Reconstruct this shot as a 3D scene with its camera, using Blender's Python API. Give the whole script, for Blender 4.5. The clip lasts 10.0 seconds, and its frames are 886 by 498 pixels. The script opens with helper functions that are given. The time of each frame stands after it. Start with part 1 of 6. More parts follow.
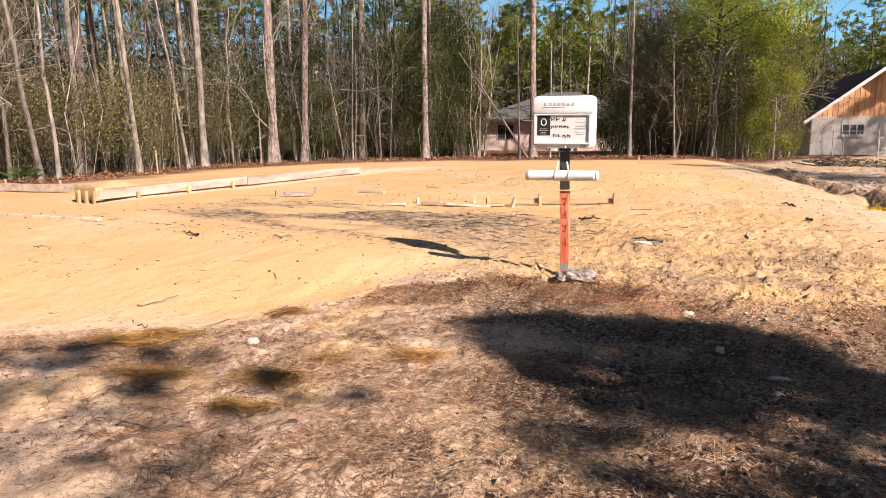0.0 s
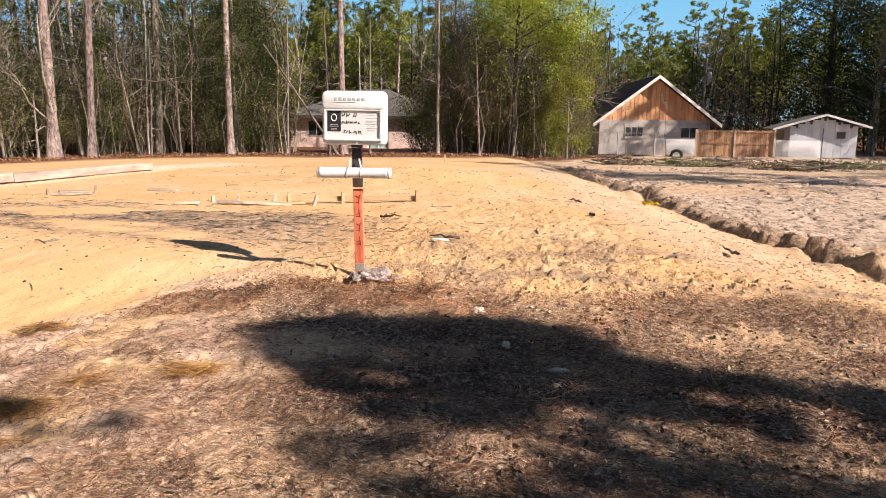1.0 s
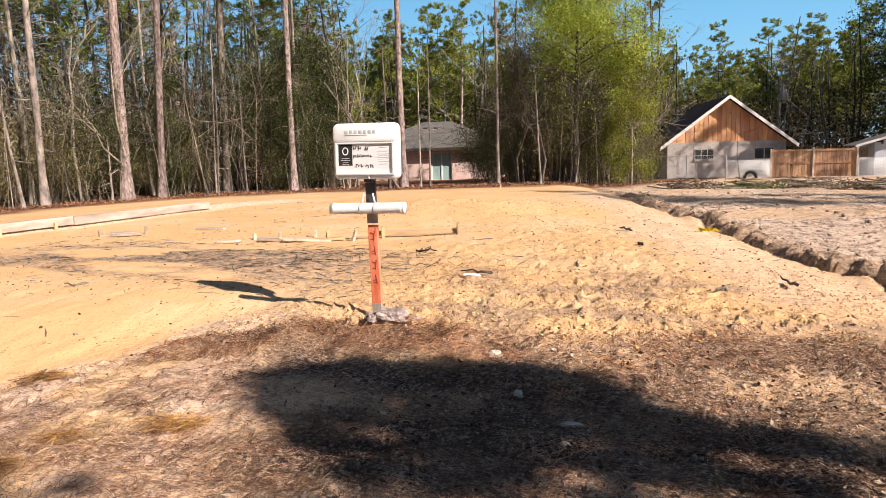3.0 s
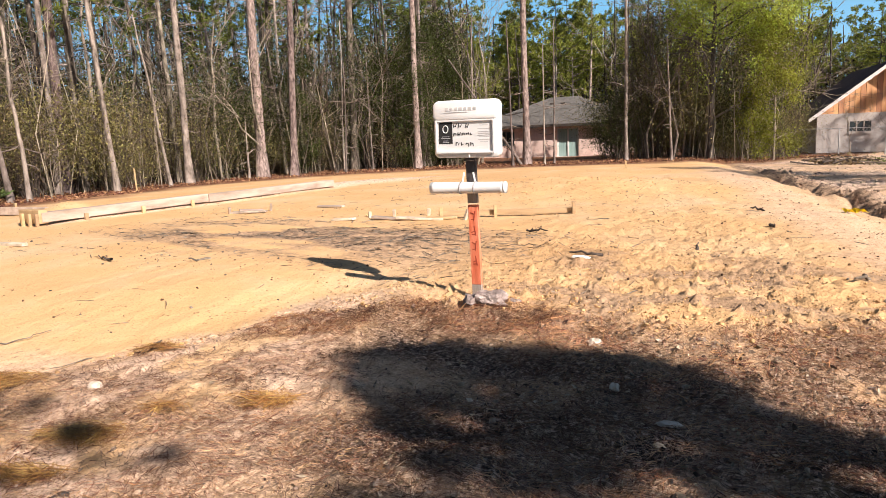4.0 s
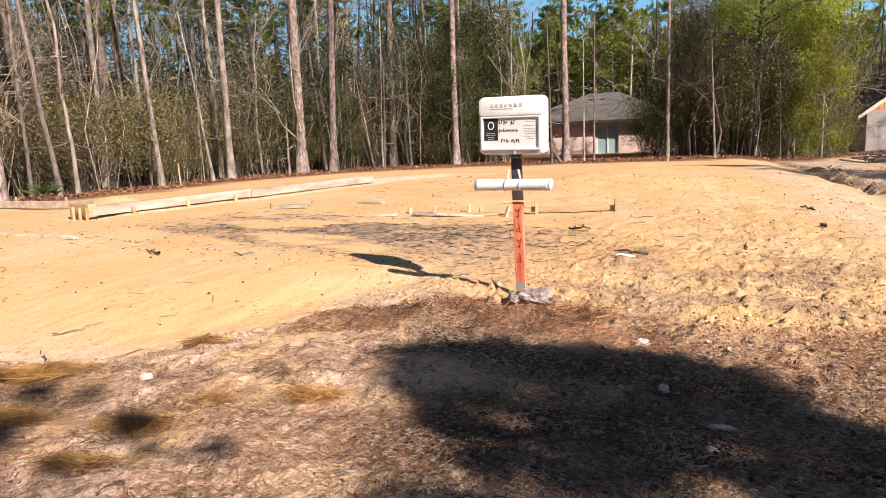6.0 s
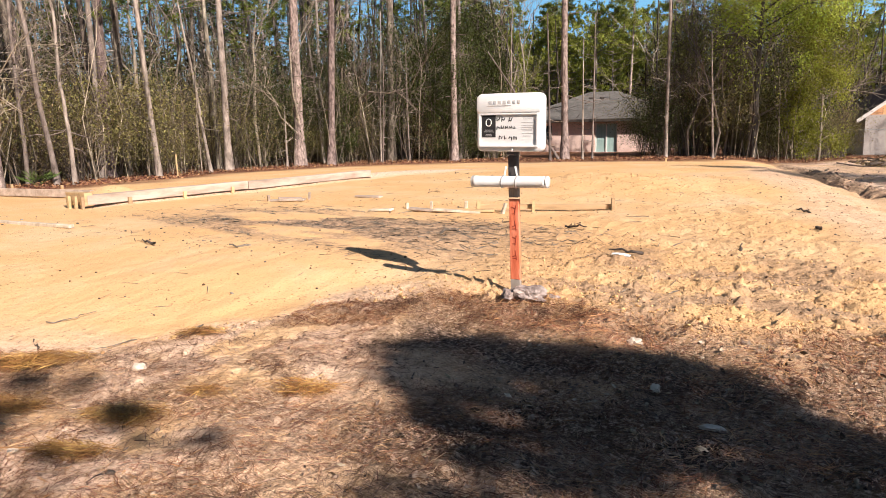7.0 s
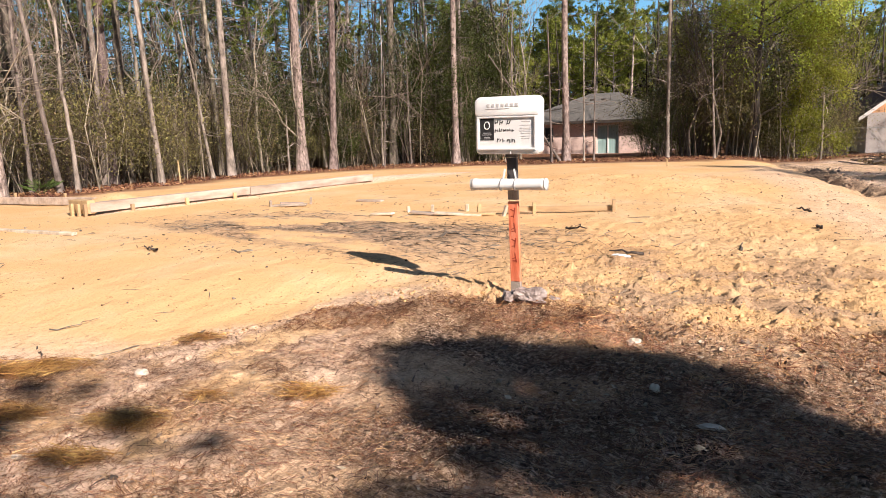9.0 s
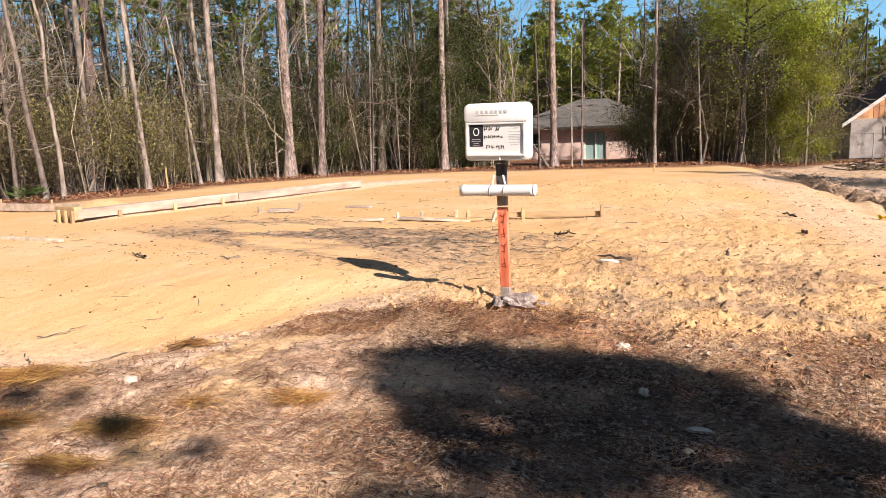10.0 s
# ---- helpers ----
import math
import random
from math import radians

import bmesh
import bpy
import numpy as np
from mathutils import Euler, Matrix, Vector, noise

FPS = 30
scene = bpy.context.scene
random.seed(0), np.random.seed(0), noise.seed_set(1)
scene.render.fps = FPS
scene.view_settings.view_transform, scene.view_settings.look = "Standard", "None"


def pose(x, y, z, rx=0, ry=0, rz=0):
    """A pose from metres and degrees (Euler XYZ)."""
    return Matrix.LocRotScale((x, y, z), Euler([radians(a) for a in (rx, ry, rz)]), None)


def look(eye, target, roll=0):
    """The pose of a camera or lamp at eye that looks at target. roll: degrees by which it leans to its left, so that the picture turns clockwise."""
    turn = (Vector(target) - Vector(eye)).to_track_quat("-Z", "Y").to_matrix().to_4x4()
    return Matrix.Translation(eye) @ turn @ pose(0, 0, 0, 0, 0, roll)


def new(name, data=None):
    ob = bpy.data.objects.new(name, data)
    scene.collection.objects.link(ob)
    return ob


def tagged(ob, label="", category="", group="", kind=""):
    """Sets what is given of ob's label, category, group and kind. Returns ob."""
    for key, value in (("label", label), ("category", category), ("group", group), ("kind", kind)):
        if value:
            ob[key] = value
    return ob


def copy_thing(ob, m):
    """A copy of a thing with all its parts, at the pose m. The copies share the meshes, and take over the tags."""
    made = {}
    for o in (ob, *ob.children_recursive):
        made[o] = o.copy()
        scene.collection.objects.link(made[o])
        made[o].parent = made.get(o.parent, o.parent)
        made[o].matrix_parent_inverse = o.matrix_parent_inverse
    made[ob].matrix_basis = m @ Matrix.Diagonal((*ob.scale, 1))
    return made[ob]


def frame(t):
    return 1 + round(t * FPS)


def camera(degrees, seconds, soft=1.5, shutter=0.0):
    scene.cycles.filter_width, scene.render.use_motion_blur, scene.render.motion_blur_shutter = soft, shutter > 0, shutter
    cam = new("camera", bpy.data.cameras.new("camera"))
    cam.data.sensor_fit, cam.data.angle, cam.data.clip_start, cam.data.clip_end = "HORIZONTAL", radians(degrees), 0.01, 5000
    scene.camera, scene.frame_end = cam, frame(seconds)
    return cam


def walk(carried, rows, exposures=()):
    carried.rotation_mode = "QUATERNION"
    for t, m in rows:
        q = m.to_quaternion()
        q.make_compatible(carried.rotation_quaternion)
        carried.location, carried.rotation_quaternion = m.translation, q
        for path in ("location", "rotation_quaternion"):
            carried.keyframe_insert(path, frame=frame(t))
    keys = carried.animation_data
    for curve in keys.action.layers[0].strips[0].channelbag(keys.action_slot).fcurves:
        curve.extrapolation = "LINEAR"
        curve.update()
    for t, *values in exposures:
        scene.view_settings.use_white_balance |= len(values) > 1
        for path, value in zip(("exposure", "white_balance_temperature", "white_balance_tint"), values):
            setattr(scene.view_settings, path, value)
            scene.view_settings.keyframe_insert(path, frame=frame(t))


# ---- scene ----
cam = camera(63.8, 10.0, soft=0.5)
PATH = [
    (0, (0.491, 0.458, 1.617), (-0.499, 2.162, 1.274), -0.7),
    (0.5, (0.571, 0.549, 1.615), (-0.27, 2.337, 1.301), 0.3),
    (1, (0.607, 0.743, 1.604), (0.087, 2.642, 1.252), 0.5),
    (1.5, (0.725, 0.861, 1.591), (0.24, 2.778, 1.289), 0.3),
    (2, (0.899, 0.983, 1.61), (0.299, 2.872, 1.339), -0.6),
    (2.2, (0.931, 1.028, 1.608), (0.323, 2.915, 1.342), -0.8),
    (3.3, (0.93, 1.371, 1.587), (0.119, 3.178, 1.311), -2.1),
    (3.5, (0.975, 1.428, 1.582), (0.086, 3.196, 1.296), -2.4),
    (4, (1.057, 1.54, 1.594), (0.025, 3.224, 1.276), -2.4),
    (4.5, (1.028, 1.518, 1.596), (-0.059, 3.162, 1.257), -1.8),
    (5, (0.988, 1.5, 1.607), (-0.124, 3.127, 1.265), -1.9),
    (5.5, (0.977, 1.499, 1.598), (-0.149, 3.117, 1.263), -2.4),
    (6, (0.989, 1.517, 1.599), (-0.127, 3.145, 1.275), -2.3),
    (7.5, (1.001, 1.522, 1.6), (-0.111, 3.148, 1.258), -0.7),
    (8, (1.003, 1.525, 1.597), (-0.124, 3.14, 1.247), -0.9),
    (8.5, (1.014, 1.528, 1.601), (-0.11, 3.147, 1.259), -1.5),
    (9, (1.038, 1.517, 1.602), (-0.078, 3.144, 1.275), -1.9),
    (9.5, (1.04, 1.508, 1.604), (-0.067, 3.143, 1.284), -2.0),
    (10, (1.042, 1.492, 1.606), (-0.048, 3.139, 1.294), -1.9),
]
walk(cam, [(t, look(eye, target, roll)) for t, eye, target, roll in PATH])

# ---------------------------------------------------------------- light
SUN = Vector((0.789, -0.274, 0.549)).normalized()
world = bpy.data.worlds.new("sky")
scene.world = world
world.use_nodes = True
wn = world.node_tree.nodes
sky = wn.new("ShaderNodeTexSky")
sky.sky_type = "NISHITA"
sky.sun_disc = False
sky.sun_elevation = radians(33.3)
sky.sun_rotation = radians(109.0)
sky.air_density, sky.dust_density, sky.ozone_density = 1.0, 0.3, 2.0
wn["Background"].inputs["Strength"].default_value = 0.043
tint = wn.new("ShaderNodeMix")
tint.data_type, tint.blend_type = "RGBA", "MULTIPLY"
tint.inputs[0].default_value = 1.0
tint.inputs[7].default_value = (1.03, 1.0, 1.0, 1)
world.node_tree.links.new(sky.outputs[0], tint.inputs[6])
world.node_tree.links.new(tint.outputs[2], wn["Background"].inputs["Color"])
sun_data = bpy.data.lights.new("sun", "SUN")
sun_data.energy, sun_data.angle, sun_data.color = 5.0, radians(0.55), (1.0, 0.87, 0.78)
sun = new("sun", sun_data)
sun.matrix_world = look(SUN * 60, (0, 0, 0))
scene.view_settings.exposure = 0.86


# ---------------------------------------------------------------- materials
def material(name, stops, scale=8.0, detail=6.0, rough=0.9, bump=0.3, fine=0.0, metal=0.0, per="none", spread=0.25,
             stretch=(1, 1, 1), coord="Object", through_light=0.0, bump_scale=None, spec=0.3, bump_dist=0.02):
    """Noise between colour stops, with coarse stains, fine relief and a tone that differs from object to object or leaf to leaf."""
    m = bpy.data.materials.new(name)
    m.use_nodes = True
    nt = m.node_tree
    n, l = nt.nodes, nt.links
    p = n["Principled BSDF"]
    p.inputs["Roughness"].default_value = rough
    p.inputs["Metallic"].default_value = metal
    p.inputs["Specular IOR Level"].default_value = spec
    co = n.new("ShaderNodeTexCoord")
    mp = n.new("ShaderNodeMapping")
    mp.inputs["Scale"].default_value = stretch
    l.new(co.outputs[coord], mp.inputs["Vector"])
    a = n.new("ShaderNodeTexNoise")
    a.inputs["Scale"].default_value, a.inputs["Detail"].default_value, a.inputs["Roughness"].default_value = scale, detail, 0.65
    l.new(mp.outputs[0], a.inputs["Vector"])
    r = n.new("ShaderNodeValToRGB")
    e = r.color_ramp.elements
    lo, hi = 0.32, 0.68
    for i, c in enumerate(stops):
        pos = lo + (hi - lo) * i / max(1, len(stops) - 1)
        if i < 2:
            e[i].position, e[i].color = pos, (*c, 1)
        else:
            e.new(pos).color = (*c, 1)
    if len(stops) == 1:
        e[1].color = (*stops[0], 1)
    l.new(a.outputs["Fac"], r.inputs["Fac"])
    colour = r.outputs["Color"]
    b = n.new("ShaderNodeTexNoise")
    b.inputs["Scale"].default_value, b.inputs["Detail"].default_value = scale * 0.17, 3
    l.new(mp.outputs[0], b.inputs["Vector"])
    hsv = n.new("ShaderNodeHueSaturation")
    l.new(colour, hsv.inputs["Color"])
    mr = n.new("ShaderNodeMapRange")
    mr.inputs["From Min"].default_value, mr.inputs["From Max"].default_value = 0.3, 0.7
    mr.inputs["To Min"].default_value, mr.inputs["To Max"].default_value = 1 - spread, 1 + spread
    l.new(b.outputs["Fac"], mr.inputs["Value"])
    val = mr.outputs[0]
    if per != "none":
        src = n.new("ShaderNodeObjectInfo" if per == "object" else "ShaderNodeNewGeometry")
        rnd = src.outputs["Random" if per == "object" else "Random Per Island"]
        m2 = n.new("ShaderNodeMapRange")
        m2.inputs["To Min"].default_value, m2.inputs["To Max"].default_value = 1 - spread * 1.6, 1 + spread * 1.6
        l.new(rnd, m2.inputs["Value"])
        mul = n.new("ShaderNodeMath")
        mul.operation = "MULTIPLY"
        l.new(val, mul.inputs[0]), l.new(m2.outputs[0], mul.inputs[1])
        val = mul.outputs[0]
        m3 = n.new("ShaderNodeMapRange")
        m3.inputs["To Min"].default_value, m3.inputs["To Max"].default_value = 0.5 - 0.06 * spread, 0.5 + 0.06 * spread
        l.new(rnd, m3.inputs["Value"])
        l.new(m3.outputs[0], hsv.inputs["Hue"])
    l.new(val, hsv.inputs["Value"])
    l.new(hsv.outputs[0], p.inputs["Base Color"])
    if bump:
        f = n.new("ShaderNodeTexNoise")
        f.inputs["Scale"].default_value, f.inputs["Detail"].default_value = bump_scale or scale * 3, 8
        l.new(mp.outputs[0], f.inputs["Vector"])
        bp = n.new("ShaderNodeBump")
        bp.inputs["Strength"].default_value, bp.inputs["Distance"].default_value = bump, bump_dist
        l.new(f.outputs["Fac"], bp.inputs["Height"])
        l.new(bp.outputs[0], p.inputs["Normal"])
    if through_light:
        tr = n.new("ShaderNodeBsdfTranslucent")
        l.new(hsv.outputs[0], tr.inputs["Color"])
        mix = n.new("ShaderNodeMixShader")
        mix.inputs[0].default_value = through_light
        l.new(p.outputs[0], mix.inputs[1]), l.new(tr.outputs[0], mix.inputs[2])
        l.new(mix.outputs[0], n["Material Output"].inputs["Surface"])
    return m


def ground_material():
    """Yellow fill sand, grey-pink topsoil and littered ground, laid out by zones; the darkest litter also deepens the
    oak's shade by colour.
    """
    m = bpy.data.materials.new("ground")
    m.use_nodes = True
    nt = m.node_tree
    n, l = nt.nodes, nt.links
    p = n["Principled BSDF"]
    p.inputs["Roughness"].default_value = 0.95
    p.inputs["Specular IOR Level"].default_value = 0.15
    co = n.new("ShaderNodeTexCoord")

    def noise_ramp(scale, detail, stops, rough=0.65, vec=None):
        a = n.new("ShaderNodeTexNoise")
        a.inputs["Scale"].default_value, a.inputs["Detail"].default_value, a.inputs["Roughness"].default_value = scale, detail, rough
        l.new(vec or co.outputs["Object"], a.inputs["Vector"])
        r = n.new("ShaderNodeValToRGB")
        e = r.color_ramp.elements
        for i, (pos, c) in enumerate(stops):
            if i < 2:
                e[i].position, e[i].color = pos, (*c, 1)
            else:
                e.new(pos).color = (*c, 1)
        l.new(a.outputs["Fac"], r.inputs["Fac"])
        return r.outputs["Color"]

    def mix(fac, a, b, kind="MIX"):
        x = n.new("ShaderNodeMix")
        x.data_type, x.blend_type = "RGBA", kind
        if isinstance(fac, float):
            x.inputs[0].default_value = fac
        else:
            l.new(fac, x.inputs[0])
        l.new(a, x.inputs[6]), l.new(b, x.inputs[7])
        return x.outputs[2]

    def calc(op, p, q):
        m_ = n.new("ShaderNodeMath")
        m_.operation = op
        for k, val in enumerate((p, q)):
            if isinstance(val, float):
                m_.inputs[k].default_value = val
            else:
                l.new(val, m_.inputs[k])
        return m_.outputs[0]

    def zone(name):
        a = n.new("ShaderNodeAttribute")
        a.attribute_name = name
        return a.outputs["Fac"]

    sand = noise_ramp(0.5, 6, [(0.3, (0.64, 0.385, 0.175)), (0.5, (0.68, 0.435, 0.22)), (0.7, (0.72, 0.51, 0.31))])
    grain = noise_ramp(55, 3, [(0.34, (0.5, 0.46, 0.43)), (0.46, (1, 1, 1)), (0.8, (1, 1, 1))], 0.6)
    sand = mix(0.5, sand, grain, "MULTIPLY")
    blot = noise_ramp(17, 3, [(0.33, (0.16, 0.12, 0.10)), (0.385, (1, 1, 1)), (0.8, (1, 1, 1))], 0.6)
    where = noise_ramp(0.9, 3, [(0.46, (0, 0, 0)), (0.6, (1, 1, 1))])
    sand = mix(where, sand, mix(0.8, sand, blot, "MULTIPLY"))
    churned = noise_ramp(17, 3, [(0.35, (0.50, 0.45, 0.41)), (0.5, (1, 1, 1)), (0.64, (1.06, 1.05, 1.03))], 0.65)
    sand = mix(zone("churn"), sand, mix(0.3, sand, churned, "MULTIPLY"))
    field = noise_ramp(5.5, 5, [(0.35, (0.07, 0.048, 0.035)), (0.43, (0.42, 0.30, 0.22)), (0.55, (0.76, 0.575, 0.44))], 0.78)
    litter = noise_ramp(26.0, 6, [(0.34, (0.035, 0.022, 0.016)), (0.42, (0.16, 0.095, 0.065)), (0.48, (0.48, 0.325, 0.225)), (0.56, (0.76, 0.555, 0.41))], 0.72)
    # dark litter, coloured near black to deepen the shade lying on it
    duff_shade = noise_ramp(30.0, 6, [(0.40, (0.008, 0.006, 0.005)), (0.48, (0.035, 0.022, 0.016)), (0.525, (0.20, 0.13, 0.095)), (0.56, (0.72, 0.54, 0.42))], 0.72)
    litter = mix(zone("duff_shade"), litter, duff_shade)

    def fibres(turn, fine):
        """Thin strands lying one way, broken up along their length."""
        mp = n.new("ShaderNodeMapping")
        mp.inputs["Rotation"].default_value = (0, 0, radians(turn))
        mp.inputs["Scale"].default_value = (fine * 0.09, fine, fine * 0.09)
        l.new(co.outputs["Object"], mp.inputs["Vector"])
        return noise_ramp(1.0, 2, [(0.56, (0, 0, 0)), (0.63, (1, 1, 1))], 0.5, mp.outputs[0])

    def brown(fac, c_in, tone):
        x = n.new("ShaderNodeRGB")
        x.outputs[0].default_value = (*tone, 1)
        return mix(calc("MULTIPLY", fac, calc("MAXIMUM", zone("litter"), 0.0)), c_in, x.outputs[0])

    soil = noise_ramp(11, 5, [(0.34, (0.07, 0.05, 0.038)), (0.46, (0.28, 0.19, 0.13)), (0.62, (0.56, 0.38, 0.245))], 0.78)
    pale = noise_ramp(15, 4, [(0.34, (0.10, 0.07, 0.05)), (0.40, (0.58, 0.41, 0.30)), (0.6, (0.80, 0.585, 0.435))], 0.66)
    c = mix(zone("field"), sand, field)
    c = mix(zone("patch"), c, soil)
    specks = noise_ramp(62, 4, [(0.36, (0.25, 0.20, 0.17)), (0.47, (1, 1, 1)), (0.8, (1, 1, 1))], 0.65)
    pale = mix(0.8, pale, specks, "MULTIPLY")
    c = mix(zone("pale"), c, pale)
    c = mix(zone("litter"), c, litter)
    for turn, fine, tone in ((8, 150, (0.10, 0.045, 0.028)), (63, 170, (0.055, 0.032, 0.022)), (124, 140, (0.16, 0.075, 0.045)), (155, 160, (0.42, 0.29, 0.20)), (95, 150, (0.03, 0.02, 0.015))):
        c = brown(calc("MULTIPLY", fibres(turn, fine), 0.75), c, tone)
    woods = noise_ramp(9, 5, [(0.3, (0.06, 0.03, 0.018)), (0.5, (0.19, 0.09, 0.05)), (0.7, (0.34, 0.18, 0.10))], 0.7)
    c = mix(zone("woods"), c, woods)
    l.new(c, p.inputs["Base Color"])
    f = n.new("ShaderNodeTexNoise")
    f.inputs["Scale"].default_value, f.inputs["Detail"].default_value, f.inputs["Roughness"].default_value = 24, 4, 0.6
    l.new(co.outputs["Object"], f.inputs["Vector"])
    bp = n.new("ShaderNodeBump")
    bp.inputs["Strength"].default_value, bp.inputs["Distance"].default_value = 1.0, 0.05
    v = n.new("ShaderNodeTexVoronoi")
    v.inputs["Scale"].default_value = 26
    l.new(co.outputs["Object"], v.inputs["Vector"])
    sm = n.new("ShaderNodeMath")
    sm.operation = "MULTIPLY_ADD"
    sm.inputs[1].default_value = -0.10
    l.new(v.outputs["Distance"], sm.inputs[0]), l.new(f.outputs["Fac"], sm.inputs[2])
    rough_zone = calc("ADD", 0.22, calc("MAXIMUM", calc("MULTIPLY", zone("churn"), 0.2), calc("MAXIMUM", zone("litter"), zone("field"))))
    fine = n.new("ShaderNodeTexNoise")
    fine.inputs["Scale"].default_value, fine.inputs["Detail"].default_value = 85, 4
    l.new(co.outputs["Object"], fine.inputs["Vector"])
    relief = calc("ADD", sm.outputs[0], calc("MULTIPLY", fine.outputs["Fac"], 0.34))
    l.new(calc("MULTIPLY", relief, rough_zone), bp.inputs["Height"])
    l.new(bp.outputs[0], p.inputs["Normal"])
    return m


M_GROUND = ground_material()
M_BARK_PINK = material("pine bark pinkish", [(0.06, 0.045, 0.04), (0.25, 0.19, 0.168), (0.45, 0.36, 0.325)], 12, 8, 0.95, 0.9, stretch=(1, 1, 0.35), spread=0.3, per="object", bump_dist=0.04)
M_BARK_PALE = material("pale bark", [(0.08, 0.063, 0.052), (0.22, 0.18, 0.155), (0.36, 0.305, 0.265)], 7, 8, 0.95, 0.7, stretch=(1, 1, 0.4), spread=0.3, per="object")
M_BARK_DARK = material("dark bark", [(0.03, 0.025, 0.02), (0.10, 0.08, 0.065), (0.26, 0.22, 0.18)], 8, 8, 0.95, 0.9, stretch=(1, 1, 0.35), spread=0.35, per="object")
M_BARK_DEEP = material("near-black bark", [(0.02, 0.017, 0.015), (0.055, 0.045, 0.038), (0.12, 0.10, 0.085)], 8, 8, 0.95, 0.8, stretch=(1, 1, 0.35), spread=0.25, per="object")
M_TWIG = material("grey twig", [(0.12, 0.095, 0.075), (0.32, 0.265, 0.21)], 6, 4, 0.95, 0.0, spread=0.35, per="object")
M_NEEDLE = material("pine needles", [(0.085, 0.105, 0.022), (0.15, 0.175, 0.036), (0.23, 0.25, 0.06)], 0.8, 3, 0.6, 0.0, per="island", spread=0.3, through_light=0.3, spec=0.12)
# brighter copy of the needles: sunlight on the far stand put into colour
M_NEEDLE_SUNLIT = material("sunlit-toned pine needles", [(0.13, 0.15, 0.026), (0.25, 0.27, 0.05), (0.38, 0.39, 0.09)], 0.6, 3, 0.7, 0.0, per="island", spread=0.3, through_light=0.3, spec=0.12)
M_LEAF_OLIVE = material("olive leaves", [(0.10, 0.09, 0.036), (0.20, 0.175, 0.07), (0.32, 0.275, 0.12)], 1.2, 3, 0.6, 0.0, per="island", spread=0.35, through_light=0.35, spec=0.12)
M_LEAF_DARK = material("dark evergreen leaves", [(0.030, 0.040, 0.012), (0.060, 0.072, 0.02), (0.10, 0.11, 0.034)], 1.2, 3, 0.75, 0.0, per="island", spread=0.35, through_light=0.25, spec=0.12)
M_LEAF_BROWN = material("withered leaves", [(0.14, 0.09, 0.05), (0.22, 0.16, 0.09), (0.30, 0.23, 0.14)], 1.2, 3, 0.8, 0.0, per="island", spread=0.35, through_light=0.3, spec=0.12)
M_LEAF_SPRING = material("spring green leaves", [(0.19, 0.24, 0.035), (0.34, 0.41, 0.06), (0.47, 0.52, 0.10)], 0.7, 3, 0.55, 0.0, per="island", spread=0.25, through_light=0.45, spec=0.12)
M_LEAF_MOSS = material("mossy green leaves", [(0.07, 0.07, 0.028), (0.15, 0.14, 0.05), (0.25, 0.23, 0.09)], 1.0, 3, 0.7, 0.0, per="island", spread=0.35, through_light=0.3, spec=0.12)
# brown-green leaves darkened in colour for the shade inside the woods
M_UNDER_SHADE = material("shade-toned brown-green undergrowth", [(0.022, 0.021, 0.011), (0.055, 0.048, 0.024), (0.11, 0.093, 0.047)], 0.5, 3, 0.8, 0.0, per="island", spread=0.4, through_light=0.25, spec=0.1)
M_SAPLING = material("pale sapling bark", [(0.08, 0.062, 0.048), (0.19, 0.155, 0.12), (0.34, 0.285, 0.23)], 2, 4, 0.95, 0.0, per="island", spread=0.4)
M_STEM = material("dim shrub stems", [(0.05, 0.038, 0.03), (0.17, 0.135, 0.105)], 6, 4, 0.95, 0.0, spread=0.35, per="object")
M_LEAF_YELLOW = material("yellow-green leaves", [(0.12, 0.125, 0.02), (0.23, 0.24, 0.036), (0.34, 0.35, 0.06)], 0.9, 3, 0.6, 0.0, per="island", spread=0.3, through_light=0.4, spec=0.12)
M_LITTER_RED = material("reddish woods litter", [(0.08, 0.035, 0.02), (0.20, 0.09, 0.05), (0.36, 0.20, 0.12)], 3, 3, 0.85, 0.0, per="island", spread=0.4)
M_STRAW = material("pine straw", [(0.05, 0.022, 0.012), (0.21, 0.088, 0.046), (0.54, 0.31, 0.19)], 1.6, 4, 0.8, 0.0, per="island", spread=0.45)
M_STRAW_RED = material("reddish straw", [(0.10, 0.035, 0.018), (0.30, 0.12, 0.06), (0.58, 0.30, 0.17)], 1.6, 4, 0.8, 0.0, per="island", spread=0.45)
M_STRAW_GOLD = material("golden pine straw", [(0.20, 0.095, 0.032), (0.36, 0.185, 0.06), (0.52, 0.32, 0.13)], 3, 3, 0.7, 0.0, per="island", spread=0.3)
M_STRAW_GREY = material("grey dry grass", [(0.08, 0.05, 0.036), (0.26, 0.165, 0.115), (0.54, 0.39, 0.29)], 2, 3, 0.85, 0.0, per="island", spread=0.4)
M_CLOD = material("sand clod", [(0.44, 0.265, 0.12), (0.60, 0.38, 0.185), (0.68, 0.455, 0.25)], 18, 6, 0.95, 0.5, per="island", spread=0.12)
# sand crumbs with the shade of their far sides put into the colour
M_CLOD_SHADE = material("shade-dark clod", [(0.06, 0.035, 0.02), (0.14, 0.08, 0.045), (0.26, 0.16, 0.085)], 18, 4, 0.95, 0.4, per="island", spread=0.3)
M_CLOD_SOIL = material("soil clod", [(0.20, 0.14, 0.10), (0.36, 0.26, 0.19), (0.52, 0.39, 0.28)], 14, 6, 0.95, 0.5, per="island", spread=0.25)
